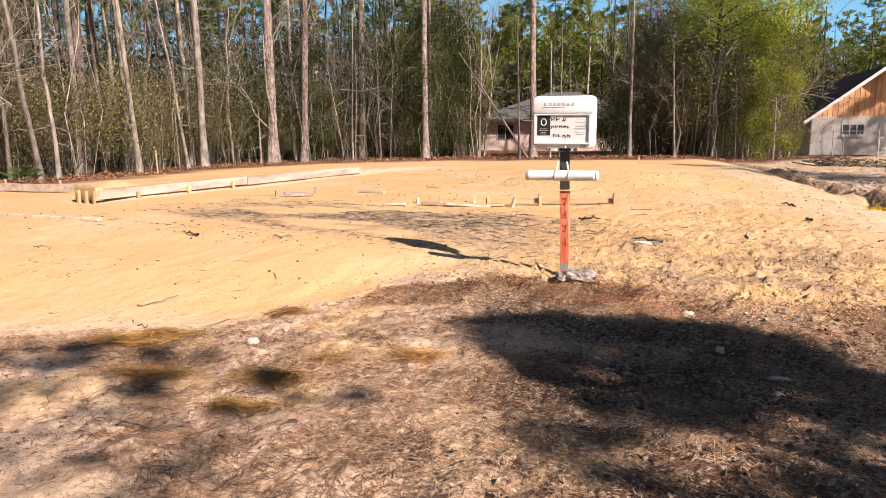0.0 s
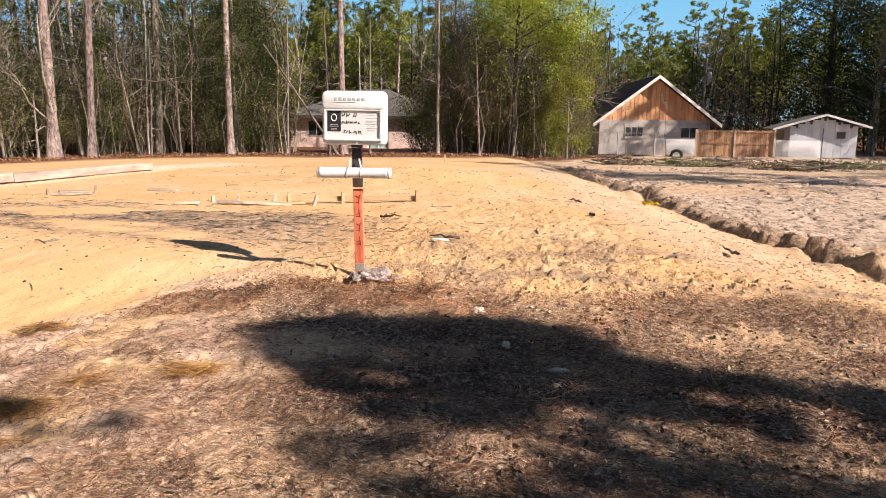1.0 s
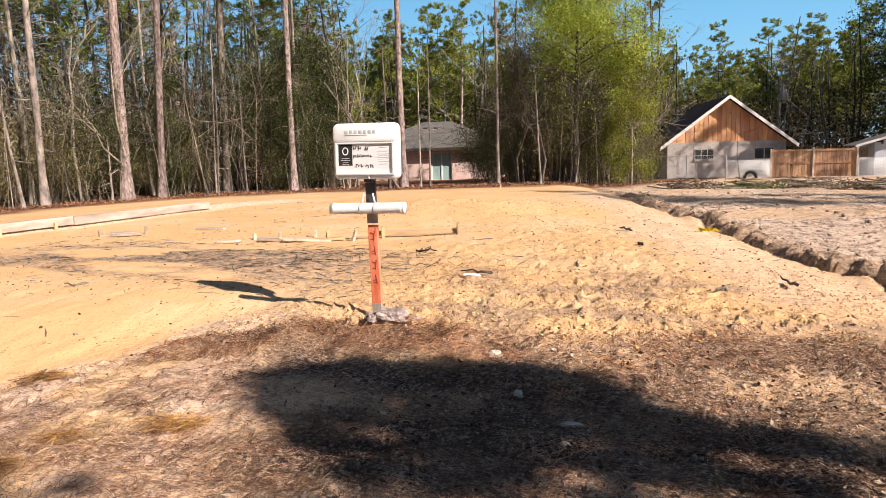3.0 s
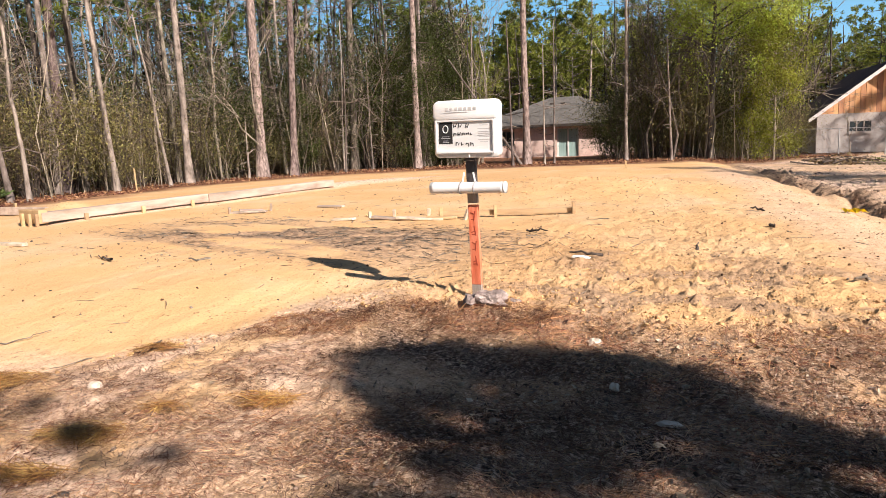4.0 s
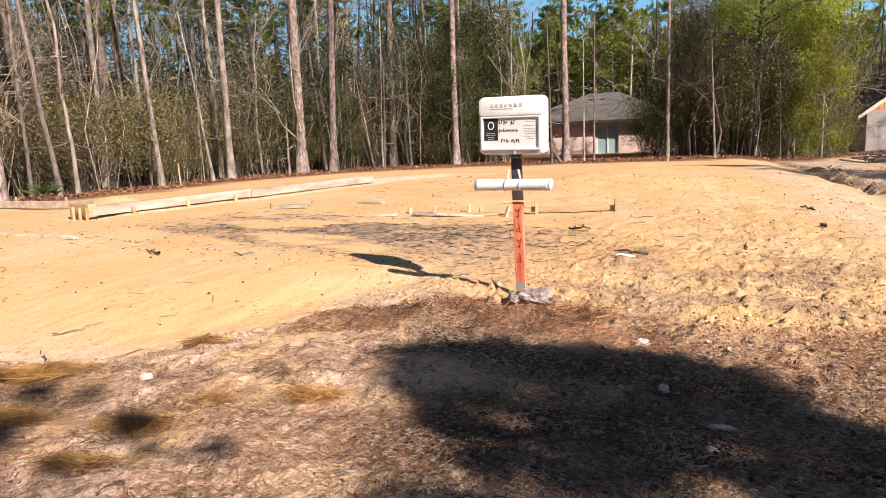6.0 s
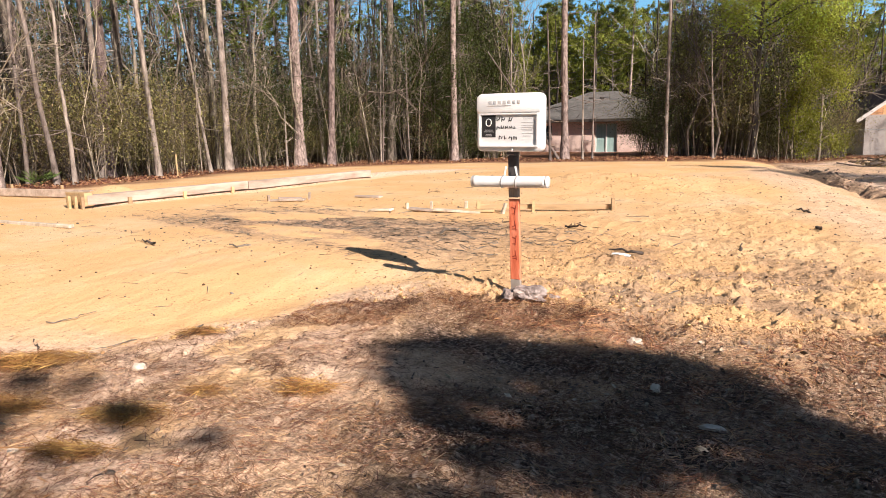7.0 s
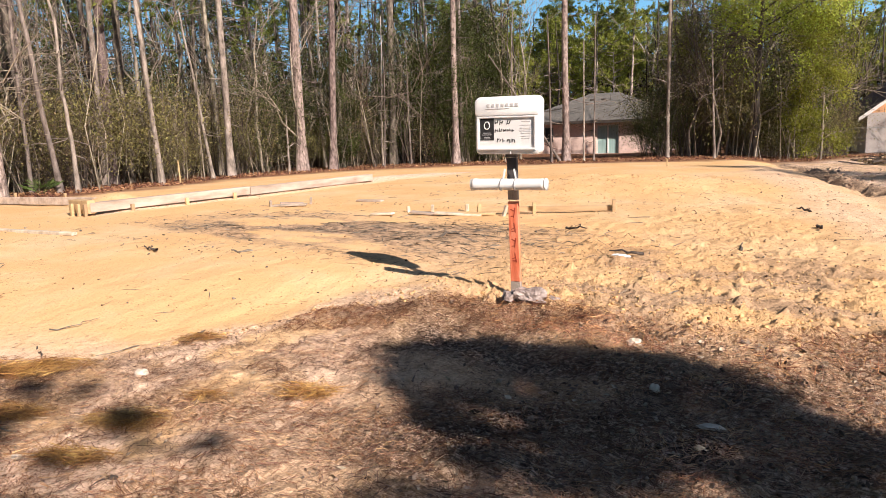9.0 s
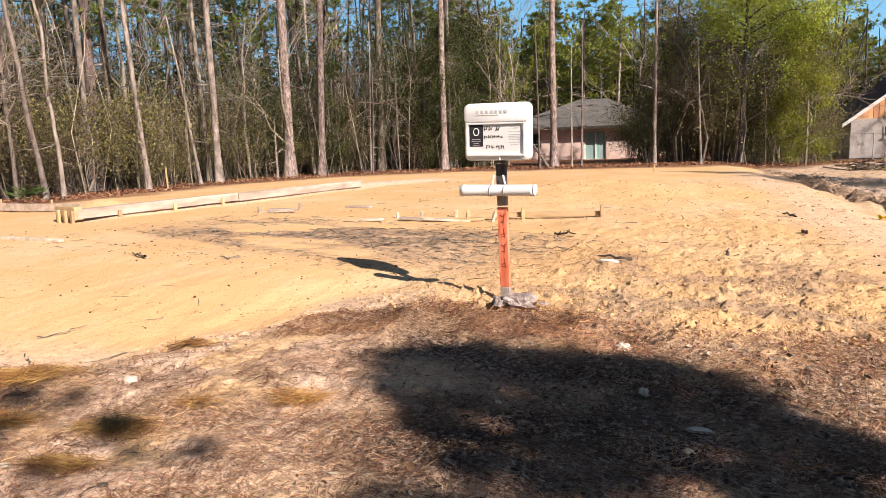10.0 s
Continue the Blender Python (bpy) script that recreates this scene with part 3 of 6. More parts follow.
def build_ground():
    az = np.concatenate([np.radians(np.arange(-78, 32, 0.24)), np.radians(np.arange(32, 282, 3.0))])
    rad = [0.004]
    while rad[-1] < 3000:
        r = rad[-1]
        rad.append(r * (1.10 if r < 1.6 else 1.0065 if r < 16 else 1.014 if r < 60 else 1.12))
    rad = np.array(rad)
    R, A = np.meshgrid(rad, az, indexing="ij")
    x, y = 1.0 + R * np.sin(A), 1.3 + R * np.cos(A)
    z = ground_z(x, y)
    nr, na = R.shape
    i, j = np.meshgrid(np.arange(nr - 1), np.arange(na), indexing="ij")
    k = (j + 1) % na
    f = np.stack([i * na + j, i * na + k, (i + 1) * na + k, (i + 1) * na + j], -1).reshape(-1, 4)
    v = np.stack([x, y, z], -1).reshape(-1, 3)
    me = mesh_of("ground", np.concatenate([v, [[1.0, 1.3, gz(1.0, 1.3)]]]), f, M_GROUND, True)
    e, sand, side = zones(x, y)
    wd = woods_depth(x, y)
    heavy = sstep(-2.6, -0.8, x + 0.8 * (fbm(x, y, 3, 60) - 0.5))
    straw = straw_zone(x, y)
    stain = 0.95 * np.exp(-(((x - 0.60) / 0.2) ** 2 + ((y - 5.68) / 0.11) ** 2))
    duff_shade = (1 - sand) * np.clip(heavy * (1 - sstep(-1.5, -0.8, e)) * sstep(0.32, 0.54, fbm(x * 1.7, y * 2.2, 4, 75)), 0, 1)
    litter = (1 - sand) * np.clip(0.08 + 0.6 * straw + 0.40 * heavy * (1 - 0.6 * sstep(-1.4, -0.7, e)), 0, 1)
    pale = (1 - sand) * sstep(0.45, 0.62, fbm(x * 1.6, y * 1.6, 4, 62)) * (0.95 - 0.75 * heavy) + (1 - sand) * np.exp(-(((x + 2.4) / 1.7) ** 4 + ((y - 2.2) / 1.0) ** 4)) * 0.75
    pale = np.maximum(pale, 0.75 * sstep(-0.5, 0.0, e) * (1 - sstep(0.1, 0.95, e + 1.2 * (fbm(x * 0.9, y * 1.8, 4, 66) - 0.5))) * (1 - sstep(-2.9, -1.9, x)))
    pale = np.maximum(pale, 0.9 * np.exp(-(((x + 0.35) / 0.6) ** 4 + ((y - 4.1 - 0.05 * np.sin(x * 5)) / 0.07) ** 2)))
    # band of dark litter that paints the shade's upper edge darker
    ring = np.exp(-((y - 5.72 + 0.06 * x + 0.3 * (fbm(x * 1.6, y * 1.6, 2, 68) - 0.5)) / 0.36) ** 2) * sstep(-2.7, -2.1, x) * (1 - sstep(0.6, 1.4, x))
    duff_shade, pale = np.maximum(duff_shade, 0.85 * ring * (1 - sand)), pale * (1 - ring)
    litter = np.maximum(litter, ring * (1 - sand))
    pale = np.maximum(pale, stain)
    duff_shade = duff_shade * (1 - pale)
    form = np.exp(-((x + 11.6) / 0.35) ** 4) * sstep(8.2, 9, y) * (1 - sstep(21, 24, y))
    strip = np.exp(-((side + 1.0) / 0.75) ** 4) * sstep(6.5, 9, y) * (1 - sstep(24, 30, y))
    patch = sstep(0.36, 0.50, fbm(x * 0.7 + 3, y * 2.4, 5, 63)) * np.exp(-(((x + 5.8) / 3.2) ** 4 + ((y - 8.8) / 1.25) ** 4)) * 0.95
    patch = np.maximum(patch, sstep(0.5, 0.66, fbm(x * 1.2, y * 2.2, 4, 64)) * sand * (1 - sstep(8, 11, y)) * sstep(-2.6, -1.4, x) * 0.75)
    patch = np.maximum(patch, 0.9 * np.exp(-((side - 0.2) / 0.4) ** 2) * sstep(8, 9.5, y) * (1 - sstep(28, 34, y)))
    patch = np.maximum(patch, sstep(0.52, 0.66, fbm(x * 0.8, y * 2.0, 4, 65)) * sstep(13, 20, y) * 0.5 * sstep(-6, 0, x))
    field = sstep(-0.4, 0.5, side) * sstep(6.2, 8, y) * (0.5 + 0.5 * sstep(0.3, 0.6, fbm(x * 0.35, y * 0.5, 3, 66)))
    edge = sstep(-3.6, -0.8, wd + 2.5 * (fbm(x * 0.6, y * 0.6, 3, 67) - 0.5)) * (1 - sstep(-3, 0, x) * (1 - sstep(44, 52, y)) * (1 - sstep(20, 30, x)))
    for name, val in (("litter", litter * (1 - 0.8 * pale)), ("duff_shade", duff_shade), ("pale", np.maximum(np.maximum(pale, strip * 0.55), form)), ("churn", churn_zone(x, y, e, sand, side)), ("patch", patch), ("field", field), ("woods", edge)):
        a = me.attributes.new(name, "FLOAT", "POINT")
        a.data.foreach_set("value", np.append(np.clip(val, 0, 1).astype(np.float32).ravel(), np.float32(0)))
    tagged(new("ground", me), "bare yellow fill sand with churned clods, tracks and littered topsoil", "ground", kind="structure")


build_ground()


def sky_backdrop():
    """The bright low sky all round, far beyond the woods: pale at the horizon, bluer above."""
    m = bpy.data.materials.new("low sky")
    m.use_nodes = True
    n, l = m.node_tree.nodes, m.node_tree.links
    n.clear()
    out, em, ramp, sep, co, mul = (n.new("ShaderNode" + k) for k in ("OutputMaterial", "Emission", "ValToRGB", "SeparateXYZ", "TexCoord", "Math"))
    mul.operation = "MULTIPLY"
    mul.inputs[1].default_value = 1 / 900
    l.new(co.outputs["Object"], sep.inputs[0]), l.new(sep.outputs["Z"], mul.inputs[0]), l.new(mul.outputs[0], ramp.inputs["Fac"])
    ramp.color_ramp.elements[0].color = (0.25, 0.41, 0.53, 1)
    ramp.color_ramp.elements[1].color = (0.08, 0.22, 0.42, 1)
    k = ramp.color_ramp.elements.new(0.5)
    k.color = (0.14, 0.33, 0.51, 1)
    l.new(ramp.outputs[0], em.inputs["Color"]), l.new(em.outputs[0], out.inputs["Surface"])
    a = np.linspace(0, 2 * np.pi, 97)[:-1]
    rows = [np.stack([2900 * np.cos(a), 2900 * np.sin(a), np.full(96, h)], 1) for h in (-20.0, 300.0, 600.0, 900.0)]
    f = [(96 * r + i, 96 * r + (i + 1) % 96, 96 * (r + 1) + (i + 1) % 96, 96 * (r + 1) + i) for r in range(3) for i in range(96)]
    tagged(new("backdrop", mesh_of("backdrop", np.concatenate(rows), np.array(f), m)), "clear pale blue low sky behind the woods", "sky", kind="structure")


sky_backdrop()


# ---------------------------------------------------------------- permit post
def permit_post():
    at = Vector((-1.885, 6.90, 0.03))
    root = thing("permit_post", Matrix.Translation(at) @ pose(0, 0, 0, 0, -1.0, 6.0), "orange-painted lumber post driven into the churned sand", "post", "")
    part("top_section", block(0.040, 0.089, 0.34, (0, 0, 1.16), 0.004, turn=pose(0, 0, 0, 0, 0, 90)), M_POST_DARK, root, "dark grey upper end")
    part("bare_section", block(0.0405, 0.0895, 0.17, (0, -0.001, 1.055), 0.004, turn=pose(0, 0, 0, 0, 0, 90)), M_POST, root, "unpainted grey wood")
    part("painted_section", block(0.038, 0.089, 0.70, (0, 0, 0.605), 0.004, turn=pose(0, 0, 0, 0, 0, 90)), M_ORANGE, root, "orange spray paint")
    part("foot", block(0.0375, 0.0885, 0.55, (0, 0, -0.02), 0.004, turn=pose(0, 0, 0, 0, 0, 90)), M_POST, root, "bare weathered foot")
    # dark strokes where a number was painted down the face
    for i, zz in enumerate((0.86, 0.73, 0.60, 0.47)):
        for dx, dz, w, h, lean in ((0.012, 0.0, 0.007, 0.085, 9 * (-1) ** i), (-0.006, 0.022 - 0.03 * (i % 2), 0.034, 0.007, 25 * (-1) ** i), (-0.004, -0.030, 0.030, 0.006, -6)):
            part("painted_mark", block(w, 0.003, h, (dx, -0.0200, zz + dz), 0.0, turn=pose(0, 0, 0, 0, lean, 0)), M_INK_RED, root, "dark painted bar")
    return at


M_INK_RED = material("dark red strokes", [(0.22, 0.03, 0.02), (0.34, 0.06, 0.03)], 30, 4, 0.8, 0.0, spread=0.2)
POST = permit_post()
FACE = Matrix.Translation(POST) @ pose(0, 0, 0, 0, -1.0, 6.0)


def rounded_slab(w, h, d, radius, edge, seg=5):
    """An upright slab with rounded corners, its front towards -y, softened all round."""
    bm = bmesh.new()
    pts = []
    for cx, cz, a0 in ((w / 2 - radius, h / 2 - radius, 0), (-w / 2 + radius, h / 2 - radius, 90), (-w / 2 + radius, -h / 2 + radius, 180), (w / 2 - radius, -h / 2 + radius, 270)):
        for i in range(seg + 1):
            a = radians(a0 + 90 * i / seg)
            x = cx + radius * math.cos(a)
            z = cz + radius * math.sin(a)
            pts.append((x, z))
    rings = []
    for y, s in ((d / 2, edge), (d / 2 - edge, 0), (-d / 2 + edge, 0), (-d / 2 + edge * 0.3, edge * 0.35), (-d / 2, edge)):
        ring = [bm.verts.new((x * (1 - 2 * s / w), y, z * (1 - 2 * s / h))) for x, z in pts]
        rings.append(ring)
    for a, b in zip(rings, rings[1:]):
        for i in range(len(a)):
            bm.faces.new((a[i], a[(i + 1) % len(a)], b[(i + 1) % len(a)], b[i]))
    bm.faces.new(rings[0][::-1]), bm.faces.new(rings[-1])
    bmesh.ops.recalc_face_normals(bm, faces=bm.faces)
    return bm


def permit_box():
    m = FACE @ pose(0.005, -0.065, 1.362, 0, 1.6, 0.5) @ Matrix.Diagonal((1, 1, 1, 1))
    root = thing("permit_box", m, "white moulded plastic permit box with a document window on the post", "permit box")
    bm = rounded_slab(0.588, 0.472, 0.10, 0.045, 0.016)
    for v in bm.verts:
        if v.co.z > 0.2:
            v.co.z += 0.016 * (1 - (v.co.x / 0.30) ** 2)
    shell = part("shell", bm, M_WHITE, root, "", True)
    shell.location = (0, 0, 0.236)
    # lid overhanging the window, with its embossed name as plain raised bars
    lid = part("lid", rounded_slab(0.574, 0.150, 0.030, 0.035, 0.010), M_WHITE, root, "", True)
    lid.location = (0, -0.056, 0.389)
    for i in range(7):
        part("raised_bar", block(0.026, 0.004, 0.026, (-0.155 + 0.042 * i, -0.0735, 0.405), 0.001), M_EMBOSS, root)
    part("raised_line", block(0.21, 0.004, 0.005, (-0.075, -0.0735, 0.378), 0.001), M_EMBOSS, root)
    # raised rim round the window
    for w, h, x, z in ((0.018, 0.27, -0.262, 0.175), (0.018, 0.27, 0.252, 0.175), (0.53, 0.018, -0.005, 0.046), (0.53, 0.014, -0.005, 0.308)):
        part("window_rim", block(w, 0.022, h, (x, -0.058, z), 0.005, seg=2), M_WHITE, root)
    part("latch", block(0.012, 0.012, 0.030, (0.03, -0.055, 0.018), 0.003), M_EMBOSS, root)
    sheet = part("permit_sheet", block(0.488, 0.002, 0.246, (-0.005, -0.0525, 0.178)), M_PAPER, root, "white permit paper with writing")
    part("black_panel", block(0.125, 0.002, 0.180, (-0.180, -0.0548, 0.208)), M_INK, sheet)
    ring = Soup()
    a = np.linspace(0, 2 * np.pi, 25)
    ring.tube(np.stack([-0.180 + 0.024 * np.cos(a), np.full(25, -0.0562), 0.240 + 0.030 * np.sin(a)], 1), 0.0045, 6)
    obj("white_ring", ring.mesh("white_ring", M_PAPER), sheet)
    for z, w in ((0.178, 0.07), (0.163, 0.085), (0.143, 0.05), (0.130, 0.06)):
        part("print_line", block(w, 0.002, 0.005, (-0.180, -0.0562, z)), M_PRINT, sheet)
    # handwriting as plain slanted bars
    hand = random.Random(4)
    for x, z, count, step, tall in ((-0.105, 0.268, 4, 0.022, 0.040), (0.005, 0.262, 2, 0.020, 0.038), (-0.105, 0.198, 9, 0.019, 0.026), (-0.085, 0.118, 3, 0.024, 0.032), (0.005, 0.112, 4, 0.021, 0.026)):
        for k in range(count):
            h = tall * hand.uniform(0.6, 1.15)
            part("writing_bar", block(0.0065, 0.002, h, (x + k * step, -0.0552, z + hand.uniform(-0.004, 0.004)), turn=pose(0, 0, 0, 0, hand.uniform(-24, 30), 0)), M_INK, sheet)
            if k % 2 == 0:
                part("writing_bar", block(0.015, 0.002, 0.006, (x + (k + 0.4) * step, -0.0552, z + hand.uniform(-0.010, 0.010)), turn=pose(0, 0, 0, 0, hand.uniform(-30, 30), 0)), M_INK, sheet)
    for i, (w, z) in enumerate(((0.09, 0.283), (0.075, 0.268), (0.11, 0.238), (0.11, 0.214), (0.10, 0.200), (0.11, 0.186), (0.09, 0.172), (0.10, 0.150), (0.07, 0.130))):
        part("print_line", block(w, 0.002, 0.004, (0.165, -0.0545, z)), M_PRINT, sheet)
    # bracket under the box
    part("bracket", block(0.10, 0.05, 0.03, (0.01, 0.02, -0.012), 0.004), M_POST_DARK, root)


permit_box()


def plan_tube():
    m = FACE @ pose(-0.008, -0.078, 1.108, 0, 0.9, 1.5)
    root = thing("plan_tube", m, "white plastic pipe with end caps strapped across the post", "pipe")
    s = Soup()
    xs = np.array([-0.333, -0.331, -0.30, -0.29, 0.29, 0.30, 0.331, 0.333])
    rr = np.array([0.030, 0.050, 0.051, 0.0485, 0.0485, 0.050, 0.049, 0.030])
    s.tube(np.stack([xs, 0 * xs, 0 * xs], 1), rr, 28)
    obj("pipe", s.mesh("pipe", M_PVC, True), root)
    for x in (-0.331, 0.331):
        c = Soup()
        c.tube([(x - 0.012, 0, 0), (x - 0.01, 0, 0), (x + 0.01, 0, 0), (x + 0.012, 0, 0)], [0.001, 0.050, 0.050, 0.001], 28)
        obj("end_cap", c.mesh("end_cap", M_PVC), root)
    for x in (-0.062, 0.066):
        c = Soup()
        a = np.linspace(0, 2 * np.pi, 29)
        c.tube(np.stack([np.full(29, x) + 0.006 * np.sin(a), 0.0505 * np.cos(a), 0.0505 * np.sin(a)], 1), 0.0055, 6)
        obj("strap", c.mesh("strap", M_GALV, True), root, "grey wire strap")
    for x, t in ((-0.052, 12), (0.052, -12)):
        part("hanger", block(0.016, 0.006, 0.11, (x, 0.025, 0.075), 0.002, turn=pose(0, 0, 0, 0, t, 0)), M_PVC, root)


plan_tube()


def blob(rx, ry, rz, seed, rough=0.25, sub=3, flat=True):
    bm = bmesh.new()
    bmesh.ops.create_icosphere(bm, subdivisions=sub, radius=1)
    for v in bm.verts:
        k = 1 + rough * noise.noise(v.co * 1.7 + Vector((seed * 7.1, 0, 0))) * 1.6 + rough * 0.6 * noise.noise(v.co * 4.3 + Vector((0, seed * 3.3, 0)))
        v.co = Vector((v.co.x * rx * k, v.co.y * ry * k, v.co.z * rz * k * (0.35 if flat and v.co.z < 0 else 1)))
    return bm


def bag():
    x, y = -1.70, 6.76
    root = thing("plastic_bag", pose(x, y, gz(x, y) + 0.02, 0, 0, 12), "crumpled grey dusty plastic bag lying at the post foot", "bag")
    part("bag_body", blob(0.15, 0.09, 0.085, 3, 0.34, 4), M_BAG, root)
    tail = part("bag_tail", blob(0.07, 0.04, 0.03, 8, 0.4, 3), M_BAG, root)
    tail.location = (0.19, 0.02, -0.01)
    knot = part("bag_fold", blob(0.07, 0.07, 0.06, 5, 0.5, 3), M_BAG, root)
    knot.location = (-0.15, -0.02, 0.0)


bag()


# ---------------------------------------------------------------- formwork and scrap on the pad
def board(name, x0, y0, x1, y1, h, t, base, mat, parent, label="", lift=0.0):
    dx, dy = x1 - x0, y1 - y0
    ln = math.hypot(dx, dy)
    ob = part(name, block(t, ln, h, (0, 0, h / 2), 0.004), mat, parent, label)
    ob.matrix_local = pose((x0 + x1) / 2, (y0 + y1) / 2, base + lift, 0, 0, -math.degrees(math.atan2(dx, dy)))
    return ob


def edge_form():
    """The slab's edge form: boards on stakes along the side of the pad, closed at one end by a cross board."""
    x, y0 = -11.35, 8.45
    g = gz(x, y0)
    root = thing("edge_form", pose(x, y0, g - 0.04), "pale sand-dusted board form on wooden stakes along the pad", "formwork")
    y = 0.0
    for ln, dz in ((3.65, 0.035), (4.2, 0.02)):
        b = part("form_board", block(0.045, ln, 0.17, (0, ln / 2, 0.15), 0.004), M_LUMBER_PALE, root)
        b.location = (0, y, dz)
        t = part("cap_board", block(0.16, ln, 0.03, (-0.09, ln / 2, 0.222), 0.004), M_LUMBER_PALE, root)
        t.location = (0, y, dz)
        y += ln + 0.02
    for i in range(3):
        s = part("form_stake", block(0.045, 0.07, 0.32, (0.05, 0, 0.02), 0.004), M_LUMBER, root)
        s.location = (0, 0.8 + 1.2 * i, 0)
    part("end_board", block(0.62, 0.16, 0.24, (-0.30, 0.03, 0.20), 0.006), M_LUMBER, root)
    for dx in (0.0, -0.22, -0.44):
        part("end_stake", block(0.06, 0.05, 0.40, (dx, -0.09, 0.06), 0.005), M_LUMBER, root)


edge_form()


def far_form():
    x0, y0 = -16.2, 8.9
    root = thing("edge_form", pose(x0, y0, gz(x0, y0)), "low pale board form at the rear of the pad", "formwork")
    for i in range(2):
        b = part("form_board", block(3.4, 0.05, 0.16, (0, 0, 0.08), 0.004), M_LUMBER_PALE, root)
        b.matrix_local = pose(-1.9 + 3.45 * i, 0.5 * i, 0.02, 0, 0, 12)
    for i in range(4):
        s = part("form_stake", block(0.05, 0.05, 0.30, (0, 0, 0.1), 0.004), M_LUMBER, root)
        s.location = (-3 + 1.6 * i, -0.1 + 0.28 * i, 0)


far_form()


def near_plank():
    x, y = -10.4, 6.75
    root = thing("plank", pose(x, y, gz(x, y), 0, 0, 8), "grey plank half buried in the sand", "plank")
    part("timber", block(2.6, 0.09, 0.05, (0, 0, 0.01), 0.008), M_LUMBER_GREY, root)


near_plank()


def cross_form():
    """A long board and loose short pieces across the pad in line with the post."""
    a, b = Vector((-4.85, 11.10)), Vector((-2.88, 11.95))
    root = thing("cross_form", pose(a.x, a.y, 0), "brown board form on stakes across the sandy pad", "formwork")
    board("form_board", 0, 0, b.x - a.x, b.y - a.y, 0.08, 0.04, gz(-3.8, 11.5) + 0.03, M_LUMBER, root)
    for k in (0.02, 0.42, 0.98):
        q = a.lerp(b, k)
        s = part("form_stake", block(0.06, 0.05, 0.34, (0, 0, 0.0), 0.004), M_LUMBER, root)
        s.matrix_local = pose(q.x - a.x + 0.02, q.y - a.y - 0.05, gz(q.x, q.y) + 0.02, 0, 3 * k, -60)
    pieces = ((-5.55, 10.75, 0.62, 12, "pale split board on the sand", M_LUMBER_PALE), (-5.05, 10.85, 0.75, 20, "pale split board on the sand", M_LUMBER_GREY),
              (-4.75, 11.0, 0.50, 24, "short brown board on the sand", M_LUMBER), (-6.3, 10.5, 0.40, 8, "short dark board on the sand", M_LUMBER_GREY),
              (-7.9, 12.1, 0.55, 10, "pale board end on the sand", M_LUMBER_PALE), (-8.85, 10.9, 0.65, 25, "pale board with a dark shadow side", M_LUMBER_GREY),
              (-9.1, 11.2, 0.45, 50, "pale board end on the sand", M_LUMBER_PALE))
    for x, y, ln, tilt, label, mat in pieces:
        r = thing("scrap_board", pose(x, y, gz(x, y) + 0.015, 0, random.uniform(-6, 6), tilt), label, "board", "scrap boards on the pad")
        part("timber", block(ln, 0.14, 0.035, (0, 0, 0.01), 0.005), mat, r)
    for x, y, h in ((-6.1, 10.95, 0.10), (-5.75, 11.15, 0.12), (-5.2, 11.35, 0.12), (-4.35, 11.05, 0.17), (-9.2, 10.75, 0.12), (-8.75, 11.35, 0.14)):
        r = thing("form_stake", pose(x, y, gz(x, y), random.uniform(-14, 14), random.uniform(-14, 14), random.uniform(0, 90)), "short wooden stake stub standing in sand", "stake", "stakes on the pad")
        part("timber", block(0.05, 0.05, h * 2, (0, 0, 0), 0.006), M_LUMBER_GREY, r)


cross_form()


def root_piece(x, y, seed, ln=0.45, label="dark broken root lying on the sand", forks=0, thick=0.018):
    r = np.random.default_rng(seed)
    ob = thing("root", pose(x, y, gz(x, y) + 0.03, 0, 0, r.uniform(0, 360)), label, "root", "roots and sticks")
    s = Soup()
    t = np.linspace(-0.5, 0.5, 7)[:, None]
    path = t * np.array([[ln, 0, ln * 0.12]]) + r.normal(0, 0.012, (7, 3))
    s.tube(path, np.linspace(thick, thick * 0.4, 7), 7)
    for k in range(forks):
        p = path[2 + k]
        s.tube([p, p + r.normal(0, 0.025, 3), p + r.normal(0, 0.045, 3) + (0, 0, 0.01)], [0.008, 0.006, 0.003], 5)
    obj("wood", s.mesh("root", M_BARK_DARK), ob)


root_piece(-2.68, 10.0, 4, 0.40, forks=3)
root_piece(-1.55, 8.75, 6, 0.35, "thin reddish root over the churned sand")
for i, (x, y) in enumerate(((-0.6, 9.6), (0.0, 11.0), (-0.4, 12.6), (1.0, 8.4), (1.6, 8.9), (-3.9, 8.9), (-6.8, 6.6), (-5.6, 7.0))):
    root_piece(x, y, 20 + i, 0.28, "short dark stick on the sand")


for i, (x, y, ln) in enumerate(((-4.0, 4.45, 0.5), (-4.5, 4.1, 0.45), (-3.25, 3.2, 0.3), (-2.75, 2.75, 0.35), (-4.9, 4.6, 0.4), (-3.7, 4.9, 0.35))):
    root_piece(x, y, 50 + i, ln, "thin dark root lying on the pale sand", 0, 0.006)


def paper_scrap():
    x, y = -1.58, 8.66
    r = thing("paper_scrap", pose(x, y, gz(x, y) + 0.02, 0, 4, 20), "crumpled white paper scrap on the churned sand", "litter")
    part("sheet", blob(0.10, 0.05, 0.02, 9, 0.4, 2), M_PAPER, r)


paper_scrap()


